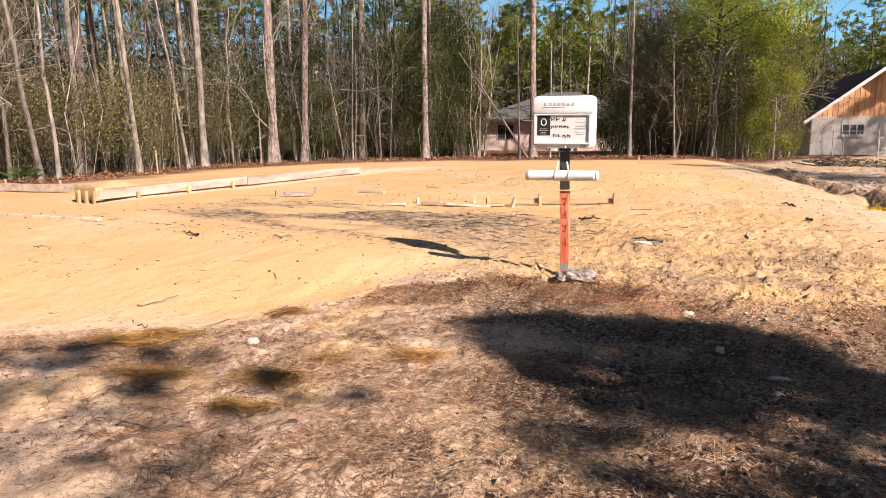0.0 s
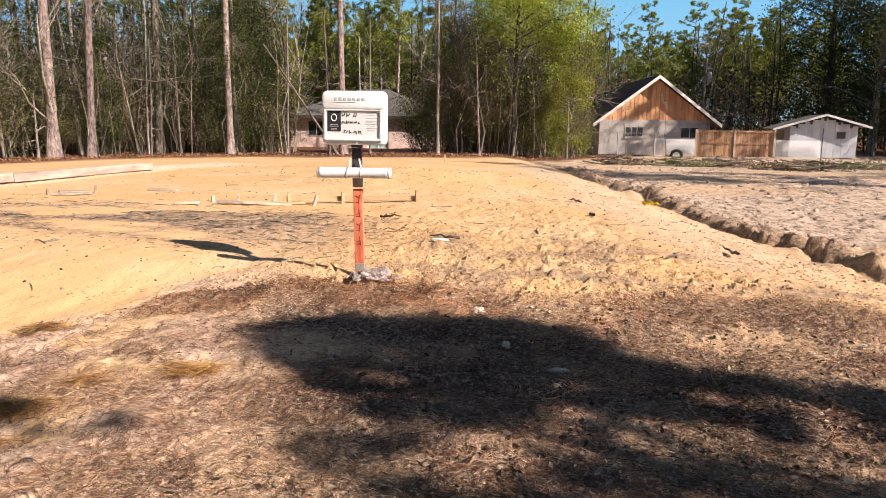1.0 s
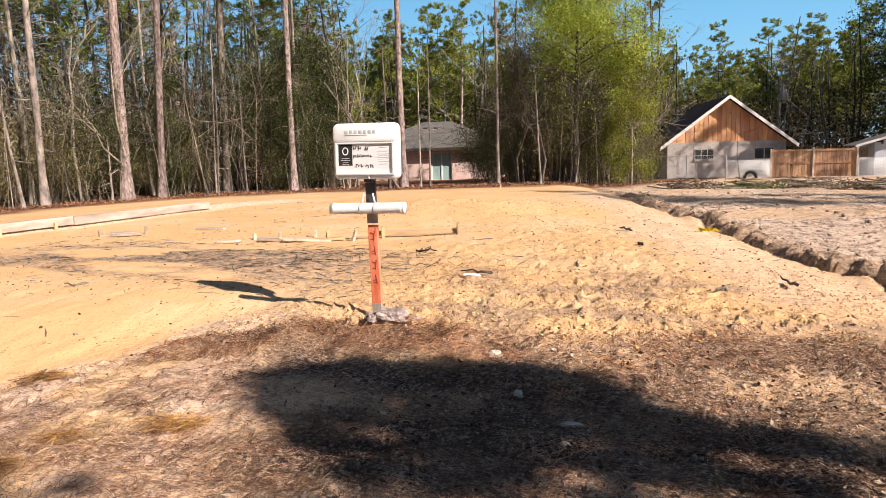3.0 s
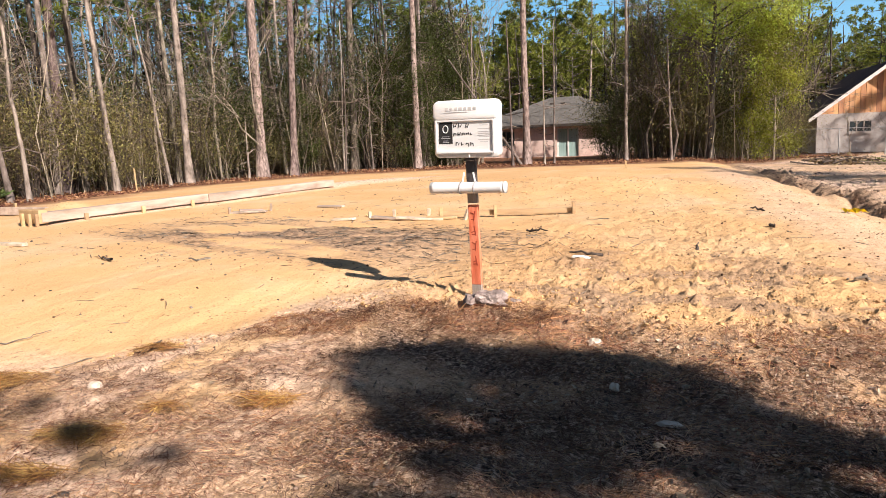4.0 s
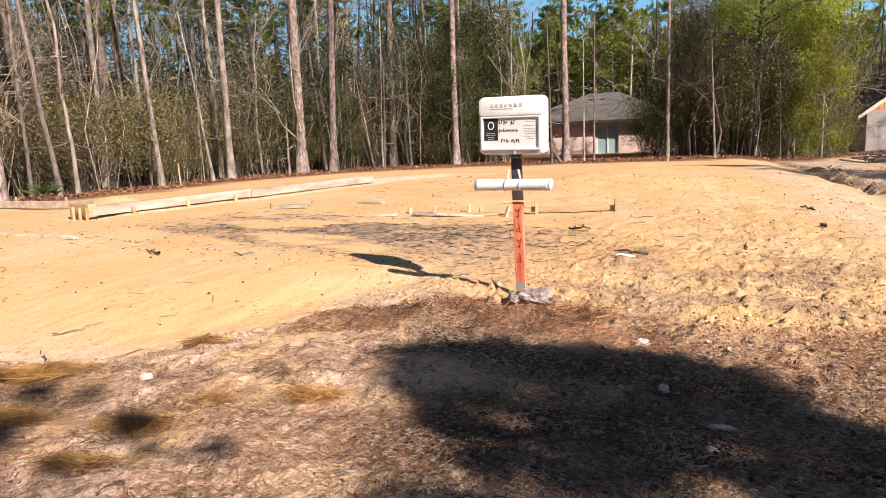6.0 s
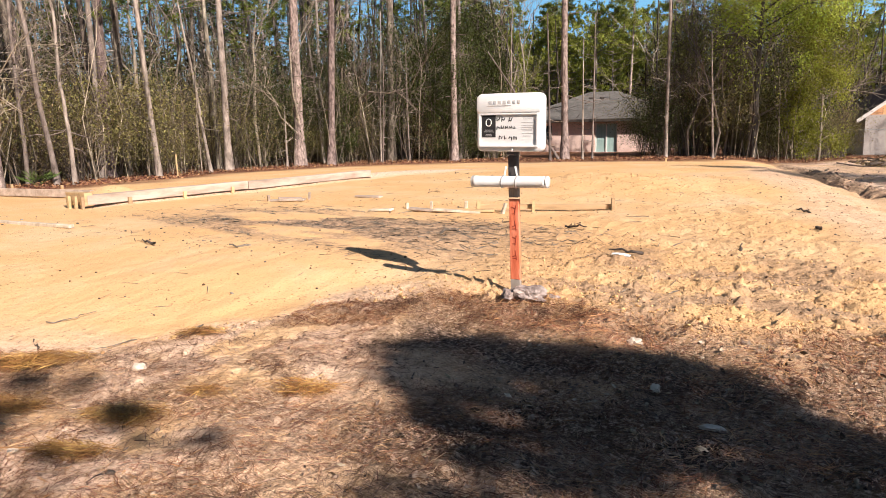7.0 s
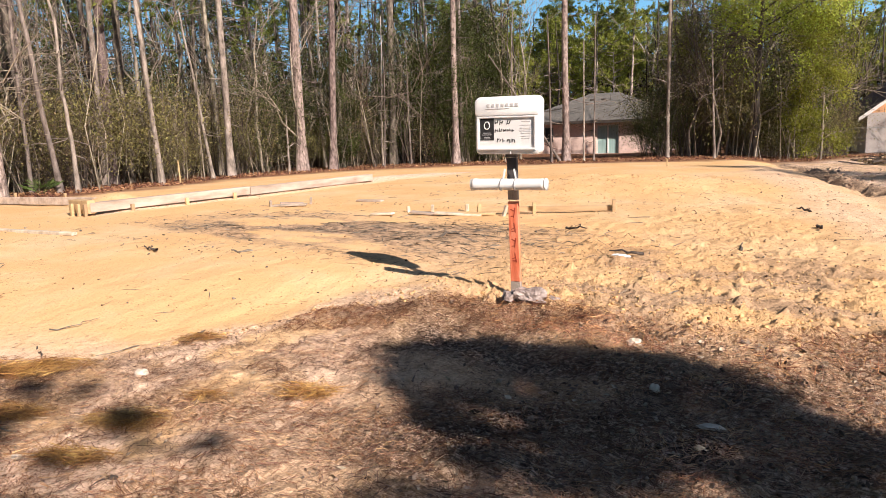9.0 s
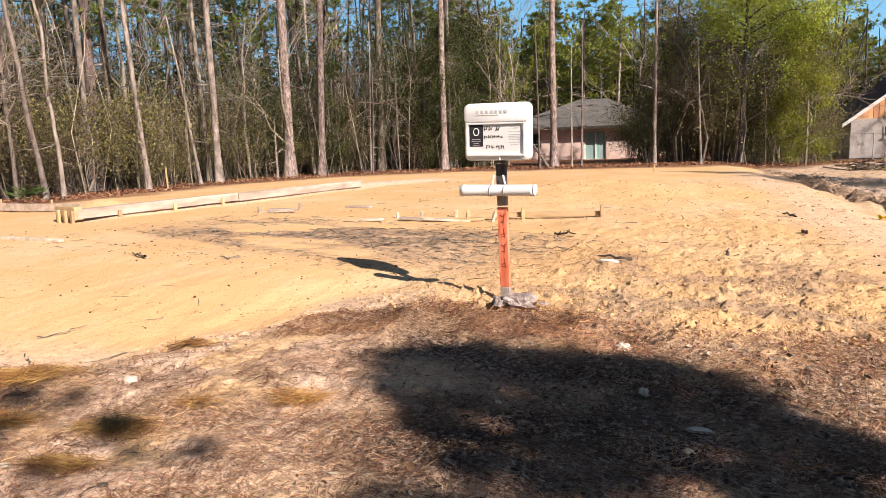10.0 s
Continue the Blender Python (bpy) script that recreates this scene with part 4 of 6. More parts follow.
# yellow marker and survey stake
def yellow_marker():
    x, y = 0.82, 13.2
    r = thing("marker_flag", pose(x, y, gz(x, y) + 0.04, 0, 0, 20), "bright yellow plastic marker lying on the sand", "marker")
    bm = bmesh.new()
    n = 9
    rows = [[bm.verts.new((0.30 * (i / n - 0.5), 0.09 * j, 0.035 + 0.03 * math.sin(i * 1.3 + j))) for i in range(n + 1)] for j in (-1, 0, 1)]
    for a, b in zip(rows, rows[1:]):
        for i in range(n):
            bm.faces.new((a[i], a[i + 1], b[i + 1], b[i]))
    bmesh.ops.solidify(bm, geom=bm.faces[:], thickness=0.008)
    part("sheet", bm, M_YELLOW, r)


yellow_marker()


def survey_stake(x, y, h, label, flag=None):
    r = thing("survey_stake", pose(x, y, gz(x, y), 1, -1, 25), label, "stake")
    part("stick", block(0.05, 0.025, h + 0.1, (0, 0, h / 2 - 0.05), 0.004), M_LUMBER, r)
    if flag:
        part("tape", block(0.056, 0.031, 0.05, (0, 0, h - 0.05), 0.004), flag, r, "orange tape band")


survey_stake(3.22, 8.3, 0.55, "tall thin wooden survey stake with orange tape", M_ORANGE)
survey_stake(-19.79, 16.4, 0.75, "pale square stake at the edge of the woods")
survey_stake(-5.37, 22.7, 0.22, "short stake standing in the sand berm")


# ---------------------------------------------------------------- houses
def panel(parent, name, x0, x1, z0, z1, y, mat, t=0.12, label="", bevel=0.0):
    return part(name, block(x1 - x0, t, z1 - z0, ((x0 + x1) / 2, y, (z0 + z1) / 2), bevel), mat, parent, label)


def roof_plane(parent, name, pts, mat, t=0.10, label=""):
    bm = bmesh.new()
    f = bm.faces.new([bm.verts.new(p) for p in pts])
    bm.normal_update()
    if f.normal.z < 0:
        f.normal_flip()
    res = bmesh.ops.extrude_face_region(bm, geom=[f])
    for v in [g for g in res["geom"] if isinstance(g, bmesh.types.BMVert)]:
        v.co.z -= t
    bmesh.ops.recalc_face_normals(bm, faces=bm.faces)
    return part(name, bm, mat, parent, label)


def window(parent, x0, x1, z0, z1, y, cols=2, glass=None, frame_mat=None):
    frame_mat = frame_mat or M_BLOCK
    w = part("window", block(x1 - x0, 0.04, z1 - z0, ((x0 + x1) / 2, y + 0.01, (z0 + z1) / 2)), glass or M_GLASS, parent, "dark glass")
    t = 0.035
    for a, b, c, d in ((x0 - t, x1 + t, z1, z1 + t), (x0 - t, x1 + t, z0 - t, z0), (x0 - t, x0, z0, z1), (x1, x1 + t, z0, z1)):
        part("window_frame", block(b - a, 0.07, d - c, ((a + b) / 2, y - 0.01, (c + d) / 2)), frame_mat, w)
    for i in range(1, cols):
        x = x0 + (x1 - x0) * i / cols
        part("mullion", block(0.05, 0.06, z1 - z0, (x, y - 0.012, (z0 + z1) / 2)), frame_mat, w)
    return w


def gable_house():
    """Block walls with an orange board gable under a dark roof."""
    root = thing("gable_house", pose(1.42, 50.6, -0.45, 0, 0, 13), "small block house with an orange board gable and dark roof", "house")
    hw, ez, az, dp = 3.62, 2.28, 5.0, 9.0
    panel(root, "wall", -hw, hw, 0, ez, 0.1, M_BLOCK, 0.2, "whitewashed block wall")
    for s in (-1, 1):
        part("wall", block(0.2, dp, ez + 0.1, (s * (hw - 0.1), dp / 2 + 0.2, ez / 2)), M_BLOCK, root)
    part("wall", block(2 * hw - 0.4, 0.2, ez, (0, dp + 0.1, ez / 2)), M_BLOCK, root)
    slope = (az - ez) / hw
    n = 26
    for i in range(n):
        x0, x1 = -hw + 2 * hw * i / n, -hw + 2 * hw * (i + 1) / n
        za, zb = az - slope * abs(x0) - 0.02, az - slope * abs(x1) - 0.02
        bm = bmesh.new()
        y0, y1 = 0.03, 0.15
        g = 0.012
        v = [bm.verts.new(p) for p in ((x0 + g, y0, ez), (x1 - g, y0, ez), (x1 - g, y0, max(zb, ez + 0.01)), (x0 + g, y0, max(za, ez + 0.01)), (x0 + g, y1, ez), (x1 - g, y1, ez), (x1 - g, y1, max(zb, ez + 0.01)), (x0 + g, y1, max(za, ez + 0.01)))]
        for q in ((0, 1, 2, 3), (5, 4, 7, 6), (1, 5, 6, 2), (4, 0, 3, 7), (3, 2, 6, 7), (4, 5, 1, 0)):
            bm.faces.new([v[k] for k in q])
        part("gable_board", bm, M_SIDING, root)
    panel(root, "gable_backing", -hw + 0.4, hw - 0.4, ez, ez + 0.5, 0.22, M_FASCIA_DARK, 0.06)
    o, f = 0.55, 0.62
    for s in (-1, 1):
        ex, ezz = s * (hw + o), ez - slope * o
        roof_plane(root, "roof", [(0, -f, az + 0.14), (ex, -f, ezz + 0.14), (ex, dp + 0.4, ezz + 0.14), (0, dp + 0.4, az + 0.14)], M_ROOF_DARK)
        bm = bmesh.new()
        vs = [bm.verts.new(p) for p in ((0, -f - 0.03, az + 0.16), (ex, -f - 0.03, ezz + 0.16), (ex, -f - 0.03, ezz - 0.06), (0, -f - 0.03, az - 0.06))]
        fc = bm.faces.new(vs)
        ext = bmesh.ops.extrude_face_region(bm, geom=[fc])
        for q in [k for k in ext["geom"] if isinstance(k, bmesh.types.BMVert)]:
            q.co.y -= 0.04
        bmesh.ops.recalc_face_normals(bm, faces=bm.faces)
        part("rake_board", bm, M_TRIM, root, "white rake board")
    window(root, -1.90, -0.78, 1.22, 1.80, -0.01, 3)
    window(root, 1.75, 2.85, 1.15, 1.80, -0.01, 2)
    part("sill", block(1.3, 0.14, 0.07, (-1.34, -0.05, 1.13)), M_BLOCK, root)
    # lower wing behind
    part("wing_wall", block(5.0, 4.0, 1.8, (-6.2, 6.5, 1.0)), M_BLOCK, root)
    roof_plane(root, "wing_roof", [(-9.2, 4.0, 1.95), (-3.6, 4.0, 1.95), (-3.6, 7, 3.0), (-9.2, 7, 3.0)], M_ROOF_DARK)


gable_house()


def hip_house():
    """Pink stucco house under a grey hipped roof, seen between the trunks."""
    root = thing("hip_house", pose(-19.5, 50.6, -0.45, 0, 0, 8), "pinkish stucco house with a grey hipped shingle roof", "house")
    hw, ez, dp = 5.4, 2.45, 9.5
    dx0, dx1 = 0.55, 2.15
    panel(root, "wall", -hw, dx0, 0, ez, 0.1, M_STUCCO, 0.2, "pinkish stucco wall")
    panel(root, "wall", dx1, hw, 0, ez, 0.1, M_STUCCO, 0.2)
    panel(root, "wall", dx0, dx1, 2.15, ez, 0.1, M_STUCCO, 0.2)
    for s in (-1, 1):
        part("wall", block(0.2, dp, ez, (s * (hw - 0.1), dp / 2 + 0.2, ez / 2)), M_STUCCO, root)
    part("wall", block(2 * hw - 0.4, 0.2, ez, (0, dp + 0.1, ez / 2)), M_STUCCO, root)
    door = part("sliding_door", block(dx1 - dx0, 0.04, 2.1, ((dx0 + dx1) / 2, 0.16, 1.07)), M_BLIND, root, "glass sliding door with pale green curtain")
    for x in (dx0 + 0.04, (dx0 + dx1) / 2, dx1 - 0.04):
        part("door_stile", block(0.08, 0.08, 2.1, (x, 0.12, 1.07)), M_TRIM, door)
    for z in (0.06, 2.1):
        part("door_rail", block(dx1 - dx0, 0.07, 0.08, ((dx0 + dx1) / 2, 0.12, z)), M_TRIM, door)
    window(root, -3.9, -2.7, 1.0, 2.0, -0.01, 2)
    o, pk = 0.6, 4.55
    a, b, c, d = (-hw - o, -o, ez), (hw + o, -o, ez), (hw + o, dp + o, ez), (-hw - o, dp + o, ez)
    r0, r1 = (-1.1, dp / 2, pk), (1.1, dp / 2, pk)
    for k in ((a, b, r1, r0), (b, c, r1), (c, d, r0, r1), (d, a, r0)):
        roof_plane(root, "roof", k, M_ROOF_GREY, 0.06)
    part("fascia", block(2 * hw + 2 * o, 0.06, 0.18, (0, -o - 0.03, ez - 0.11)), M_FASCIA_DARK, root, "dark brown fascia")
    part("fascia", block(0.06, dp + 2 * o, 0.18, (hw + o + 0.03, dp / 2, ez - 0.11)), M_FASCIA_DARK, root)
    part("soffit", block(2 * hw + 2 * o - 0.1, o, 0.03, (0, -o / 2, ez - 0.19)), M_FASCIA_DARK, root)
    for x in (-0.6, 0.25):
        part("roof_vent", block(0.35, 0.35, 0.22, (x, 3.4, 3.98), 0.03), M_FASCIA_DARK, root)


hip_house()


def shed():
    root = thing("shed", pose(11.75, 51.3, -0.45, 0, 0, 0), "white metal shed with a low gabled roof and open side", "shed")
    hw, ez, az, dp = 1.95, 1.75, 2.62, 4.5
    n = 9
    for i in range(n):
        x0, x1 = -hw + 2 * hw * i / n, -hw + 2 * hw * (i + 1) / n
        top = az - 0.30 * abs((x0 + x1) / 2) - 0.12
        part("wall_panel", block(x1 - x0 - 0.008, 0.08, top, ((x0 + x1) / 2, 0.04, top / 2), 0.006), M_METAL_WHITE, root)
    for s in (-1, 1):
        part("wall", block(0.08, dp, ez + 0.2, (s * (hw - 0.04), dp / 2 + 0.09, ez / 2 + 0.1)), M_METAL_WHITE, root)
    for s, reach in ((-1, 3.05), (1, 2.6)):
        ex = s * reach
        roof_plane(root, "roof", [(0, -0.5, az + 0.1), (ex, -0.5, az + 0.1 - 0.30 * reach), (ex, dp, az + 0.1 - 0.30 * reach), (0, dp, az + 0.1)], M_ROOF_GREY, 0.05)
        bm = bmesh.new()
        fc = bm.faces.new([bm.verts.new(p) for p in ((0, -0.52, az + 0.13), (ex, -0.52, az + 0.13 - 0.30 * reach), (ex, -0.52, az - 0.01 - 0.30 * reach), (0, -0.52, az - 0.01))])
        ext = bmesh.ops.extrude_face_region(bm, geom=[fc])
        for q in [k for k in ext["geom"] if isinstance(k, bmesh.types.BMVert)]:
            q.co.y -= 0.03
        bmesh.ops.recalc_face_normals(bm, faces=bm.faces)
        part("rake_board", bm, M_TRIM, root)
    for x in (-1.6, -0.8, 0.0, 0.8, 1.5):
        part("rafter_tail", block(0.05, 0.4, 0.28, (x, -0.22, az - 0.30 * abs(x) - 0.16)), M_FASCIA_DARK, root)
    part("seam", block(0.03, 0.03, 1.85, (-0.02, -0.015, 0.93)), M_FASCIA_DARK, root)
    window(root, 0.75, 1.25, 1.22, 1.62, -0.01, 1)
    part("support_post", block(0.09, 0.09, 1.75, (-2.85, 0.1, 0.87)), M_LUMBER_GREY, root)
    part("side_wall", block(0.9, 0.06, 1.7, (-2.40, 2.0, 0.85)), M_LUMBER_GREY, root)


shed()


def board_fence():
    x0, x1, y = 4.0, 8.65, 49.7
    root = thing("board_fence", pose(x0, y, -0.45), "cedar board privacy fence with weathered brown boards", "fence")
    n = 30
    for i in range(n):
        w = (x1 - x0) / n
        part("fence_board", block(w - 0.012, 0.022, 1.66, (w * (i + 0.5), 0, 0.85 + 0.012 * math.sin(i * 2.3)), 0.004), M_FENCE, root)
    for i in range(3):
        part("post", block(0.10, 0.09, 1.75, ((x1 - x0) * i / 2, -0.055, 0.86), 0.006), M_LUMBER_GREY, root)
    for z in (0.85, 1.60):
        part("rail", block(x1 - x0, 0.04, 0.085, ((x1 - x0) / 2, -0.032, z)), M_FENCE, root)


board_fence()


def lattice_panel(x0, x1, h, y, label):
    root = thing("lattice_panel", pose(x0, y, -0.45), label, "lattice panel", "white lattice panels")
    s = Soup()
    w = x1 - x0
    step = 0.165

    def strip(a, b, d):
        a, b = np.array(a), np.array(b)
        t = (b - a) / np.linalg.norm(b - a)
        nrm = np.array([-t[1], t[0]]) * 0.021
        q = [a + nrm, a - nrm, b - nrm, b + nrm]
        v = [(p[0], d - 0.005, p[1]) for p in q] + [(p[0], d + 0.005, p[1]) for p in q]
        s.add(v, [(0, 1, 2, 3), (7, 6, 5, 4), (0, 4, 5, 1), (1, 5, 6, 2), (2, 6, 7, 3), (3, 7, 4, 0)])

    k = -h
    while k < w:
        a = (max(k, 0), max(0, -k))
        b = (min(k + h, w), min(h, w - k))
        if b[0] - a[0] > 0.05:
            strip(a, b, 0.0)
            strip((w - a[0], a[1]), (w - b[0], b[1]), 0.012)
        k += step
    obj("lattice", s.mesh("lattice", M_LATTICE), root)
    for x in (0.02, w - 0.02):
        part("edge_strip", block(0.04, 0.03, h, (x, 0.006, h / 2)), M_LATTICE, root)
    for z in (0.02, h - 0.02):
        part("edge_strip", block(w, 0.03, 0.04, (w / 2, 0.006, z)), M_LATTICE, root)


lattice_panel(1.48, 3.95, 1.10, 49.6, "white crossed lattice panel before the block house")
lattice_panel(8.70, 11.3, 1.10, 49.6, "white crossed lattice panel before the shed")
lattice_panel(15.6, 18.1, 1.15, 49.8, "white crossed lattice panel under dark trees")


def tyre():
    root = thing("tyre", pose(2.85, 49.35, -0.42, 0, 0, 0), "old black tyre half sunk before the lattice", "tyre")
    s = Soup()
    a = np.linspace(0, 2 * np.pi, 25)
    s.tube(np.stack([0.33 * np.cos(a), 0 * a, 0.33 * np.sin(a)], 1), 0.10, 10)
    obj("rubber", s.mesh("tyre", M_RUBBER, True), root)


tyre()


def chain_fence():
    root = thing("chain_link_fence", pose(-14, 46.8, -0.4), "galvanised chain-link fence behind the cleared lot", "fence")
    xs = np.arange(0, 15.6, 2.2)
    for x in xs:
        s = Soup()
        s.tube([(x, 0, -0.1), (x, 0, 1.45)], 0.03, 8)
        obj("fence_post", s.mesh("fence_post", M_GALV), root)
    s = Soup()
    s.tube([(0, 0, 1.42), (xs[-1], 0, 1.42)], 0.02, 6)
    obj("top_rail", s.mesh("top_rail", M_GALV), root)
    s = Soup()
    for k in np.arange(-1.4, xs[-1], 0.18):
        for flip in (0, 1):
            a, b = max(0, k), min(xs[-1], k + 1.4)
            za, zb = a - k, b - k
            if flip:
                za, zb = 1.4 - za, 1.4 - zb
            s.tube([(a, 0.005 * flip, za), (b, 0.005 * flip, zb)], 0.0035, 3)
    obj("wire_mesh", s.mesh("wire_mesh", M_GALV), root)


chain_fence()


def utility_pole():
    x, y = 5.2, 62.0
    root = thing("utility_pole", pose(x, y, gz(x, y)), "wooden utility pole with a grey transformer", "utility pole")
    s = Soup()
    s.tube([(0, 0, -0.2), (0, 0, 7.2)], [0.14, 0.11], 10)
    obj("pole", s.mesh("pole", M_BARK_DARK, True), root)
    s = Soup()
    s.tube([(0.3, 0, 5.4), (0.3, 0, 5.42), (0.3, 0, 6.15), (0.3, 0, 6.17)], [0.01, 0.2, 0.2, 0.01], 14)
    obj("transformer", s.mesh("transformer", M_GALV, True), root)
    part("crossarm", block(1.6, 0.09, 0.1, (0, 0, 6.8)), M_BARK_DARK, root)
    part("bracket", block(0.25, 0.06, 0.08, (0.15, 0, 5.8)), M_GALV, root)


utility_pole()


# ---------------------------------------------------------------- trees
def trunk_path(h, lean, crook, rnd, n=12):
    t = np.linspace(0, 1, n)
    walkx = np.cumsum(rnd.normal(0, crook, n)) * h / n
    walky = np.cumsum(rnd.normal(0, crook, n)) * h / n
    walkx -= walkx[0]
    walky -= walky[0]
    return np.stack([lean[0] * t * h + walkx, lean[1] * t * h + walky, t * h], 1)


def at_height(path, z):
    return np.array([np.interp(z, path[:, 2], path[:, k]) for k in range(3)])


def pine_crown(path, h, start, reach, rnd, branches, tufts, soup, wood, needle=0.34, quads=6):
    for b in range(branches):
        u = (b + rnd.uniform(0, 1)) / branches
        z = h * (start + (1 - start) * u * 0.99)
        p0 = at_height(path, z)
        ln = reach * (0.45 + 0.75 * math.sin(math.pi * min(1.0, 0.25 + 0.75 * u))) * (1.0 - 0.45 * u) * rnd.uniform(0.55, 1.2)
        a = rnd.uniform(0, 2 * np.pi)
        d = np.array([np.cos(a), np.sin(a), rnd.uniform(0.05, 0.45)])
        tip = p0 + d * ln
        mid = p0 + d * ln * 0.5 - (0, 0, 0.06 * ln)
        wood.tube([p0, mid, tip], [0.035, 0.02, 0.008], 4)
        for k in range(tufts):
            c = p0 + (tip - p0) * rnd.uniform(0.3, 1.04) + rnd.normal(0, 0.12 * ln ** 0.5, 3)
            ax = rnd.normal(0, 0.75, size=(quads, 3)) + d * 0.5 + (0, 0, 0.45)
            ax /= np.linalg.norm(ax, axis=1)[:, None]
            soup.leaves(c + ax * needle * 0.45, needle, rnd, 0.15, 0, ax.copy())


def dead_limbs(path, z0, z1, n, rnd, wood, ln=0.9):
    for i in range(n):
        p = at_height(path, rnd.uniform(z0, z1))
        a = rnd.uniform(0, 2 * np.pi)
        d = np.array([np.cos(a), np.sin(a), rnd.uniform(-0.35, 0.35)])
        l = ln * rnd.uniform(0.3, 1.2)
        q = p + d * l * 0.6 + rnd.normal(0, 0.05, 3)
        wood.tube([p, q, q + d * l * 0.4 + rnd.normal(0, 0.14, 3)], [0.02, 0.013, 0.005], 4)


def front_tree(x, y, r, h, lean, bark, name, label, category, crook=0.01, crown=True, limbs=10, seed=0, dark=False):
    rnd = np.random.default_rng(seed)
    root = thing(name, pose(x, y, gz(x, y)), label, category, "trees at the edge of the woods")
    path = trunk_path(h, lean, crook, rnd, 16)
    t = path[:, 2] / h
    rad = r * (1 - 0.55 * t) + r * 0.5 * np.exp(-path[:, 2] / 0.35)
    s = Soup()
    s.tube(np.vstack([path[:1] - (0, 0, 0.3), path]), np.append(rad[0] * 1.15, rad), 12)
    obj("trunk", s.mesh("trunk", bark, True), root)
    w = Soup()
    dead_limbs(path, h * 0.12, h * 0.62, limbs, rnd, w, 6 * r if r > 0.1 else 0.7)
    if crown:
        lf = Soup()
        pine_crown(path, h, 0.62, 2.4, rnd, 20, 7, lf, w, 0.36, 5)
        obj("crown", lf.mesh("crown", M_NEEDLE), root)
    if w.v:
        tagged(obj("branchwork", w.mesh("branchwork", bark), root), kind="stuff")


FRONT = (
    # x, y, radius, height, lean x, lean y, bark, crook, crown
    (-19.68, 11.5, 0.055, 9, -0.010, 0.012, "pale", 0.02, 0),
    (-18.9, 11.9, 0.075, 9, -0.055, -0.080, "pale", 0.05, 0),
    (-18.7, 12.3, 0.060, 7, -0.03, -0.050, "pale", 0.06, 0),
    (-21.37, 14.7, 0.10, 15, 0.005, 0.012, "pale", 0.012, 1),
    (-18.2, 10.0, 0.15, 18, -0.012, 0.012, "pink", 0.008, 1),
    (-22.15, 15.4, 0.17, 19, 0.012, 0.022, "pink", 0.008, 1),
    (-19.64, 15.6, 0.085, 12, -0.026, -0.040, "pale", 0.015, 0),
    (-21.78, 20.2, 0.14, 17, 0.000, 0.002, "pale", 0.008, 1),
    (-22.1, 24.4, 0.225, 21, 0.004, 0.004, "pink", 0.006, 1),
    (-21.45, 25.7, 0.165, 20, 0.030, 0.026, "pink", 0.006, 1),
    (-21.2, 29.8, 0.19, 20, 0.017, 0.013, "dark", 0.006, 1),
    (-17.82, 30.4, 0.155, 20, 0.005, 0.004, "pink", 0.006, 1),
    (-18.4, 31.8, 0.085, 16, 0.004, 0.004, "pale", 0.008, 1),
    (-13.05, 32.5, 0.165, 20, -0.008, -0.004, "pink", 0.006, 1),
    (-9.1, 35.0, 0.085, 14, 0.000, 0.000, "pale", 0.006, 1),
    (-13.22, 31.3, 0.055, 6.5, -0.013, -0.008, "pale", 0.015, 0),
    (-11.9, 33.0, 0.045, 6.5, 0.01, 0.005, "pale", 0.015, 0),
    (-12.3, 32.8, 0.045, 5.5, 0.0, 0.0, "pale", 0.015, 0),
    (-6.9, 34.6, 0.06, 5.5, -0.04, -0.01, "pale", 0.015, 0),
    (-13.25, 32.3, 0.06, 5.0, -0.58, -0.30, "pale", 0.01, 0),
    (-24.0, 21.5, 0.11, 15, -0.02, -0.02, "dark", 0.015, 1),
    (-24.4, 17.5, 0.10, 16, 0.0, 0.01, "dark", 0.012, 1),
    (-22.4, 12.6, 0.12, 16, 0.01, 0.015, "dark", 0.012, 1),
    (-21.6, 9.3, 0.13, 16, 0.01, 0.0, "dark", 0.012, 1),
    (-20.6, 7.8, 0.16, 17, 0.0, 0.01, "pink", 0.01, 1),
    (-22.9, 26.8, 0.07, 8, -0.12, 0.03, "pale", 0.03, 0),
    (-20.6, 18.4, 0.06, 6, -0.10, -0.06, "pale", 0.03, 0),
    (-22.0, 23.5, 0.05, 2.6, 0.0, 0.0, "pale", 0.01, 0),
    (-20.9, 28.6, 0.05, 7, 0.03, 0.0, "pale", 0.02, 0),
    (-19.9, 29.6, 0.045, 6, -0.02, 0.0, "pale", 0.02, 0),
    (-20.0, 27.6, 0.04, 5, 0.04, 0.02, "pale", 0.03, 0),
    (-15.6, 31.8, 0.05, 7, 0.02, 0.0, "pale", 0.02, 0),
)
# "dark" pines have the shade of the woods put into their bark colour
BARKS = {"pale": M_BARK_PALE, "pink": M_BARK_PINK, "dark": M_BARK_DARK}
for i, (x, y, r, h, lx, ly, b, crook, crown) in enumerate(FRONT):
    words = {"pale": "slim pale grey trunk at the edge of the woods", "pink": "tall straight pine with pinkish plated bark", "dark": "tall pine with bark coloured dark for the woods' shade"}[b]
    front_tree(x, y, r, h, (lx, ly), BARKS[b], "pine_tree" if crown else "slim_tree", words, "tree", crook, bool(crown), 12 if crown else 9, 100 + i)


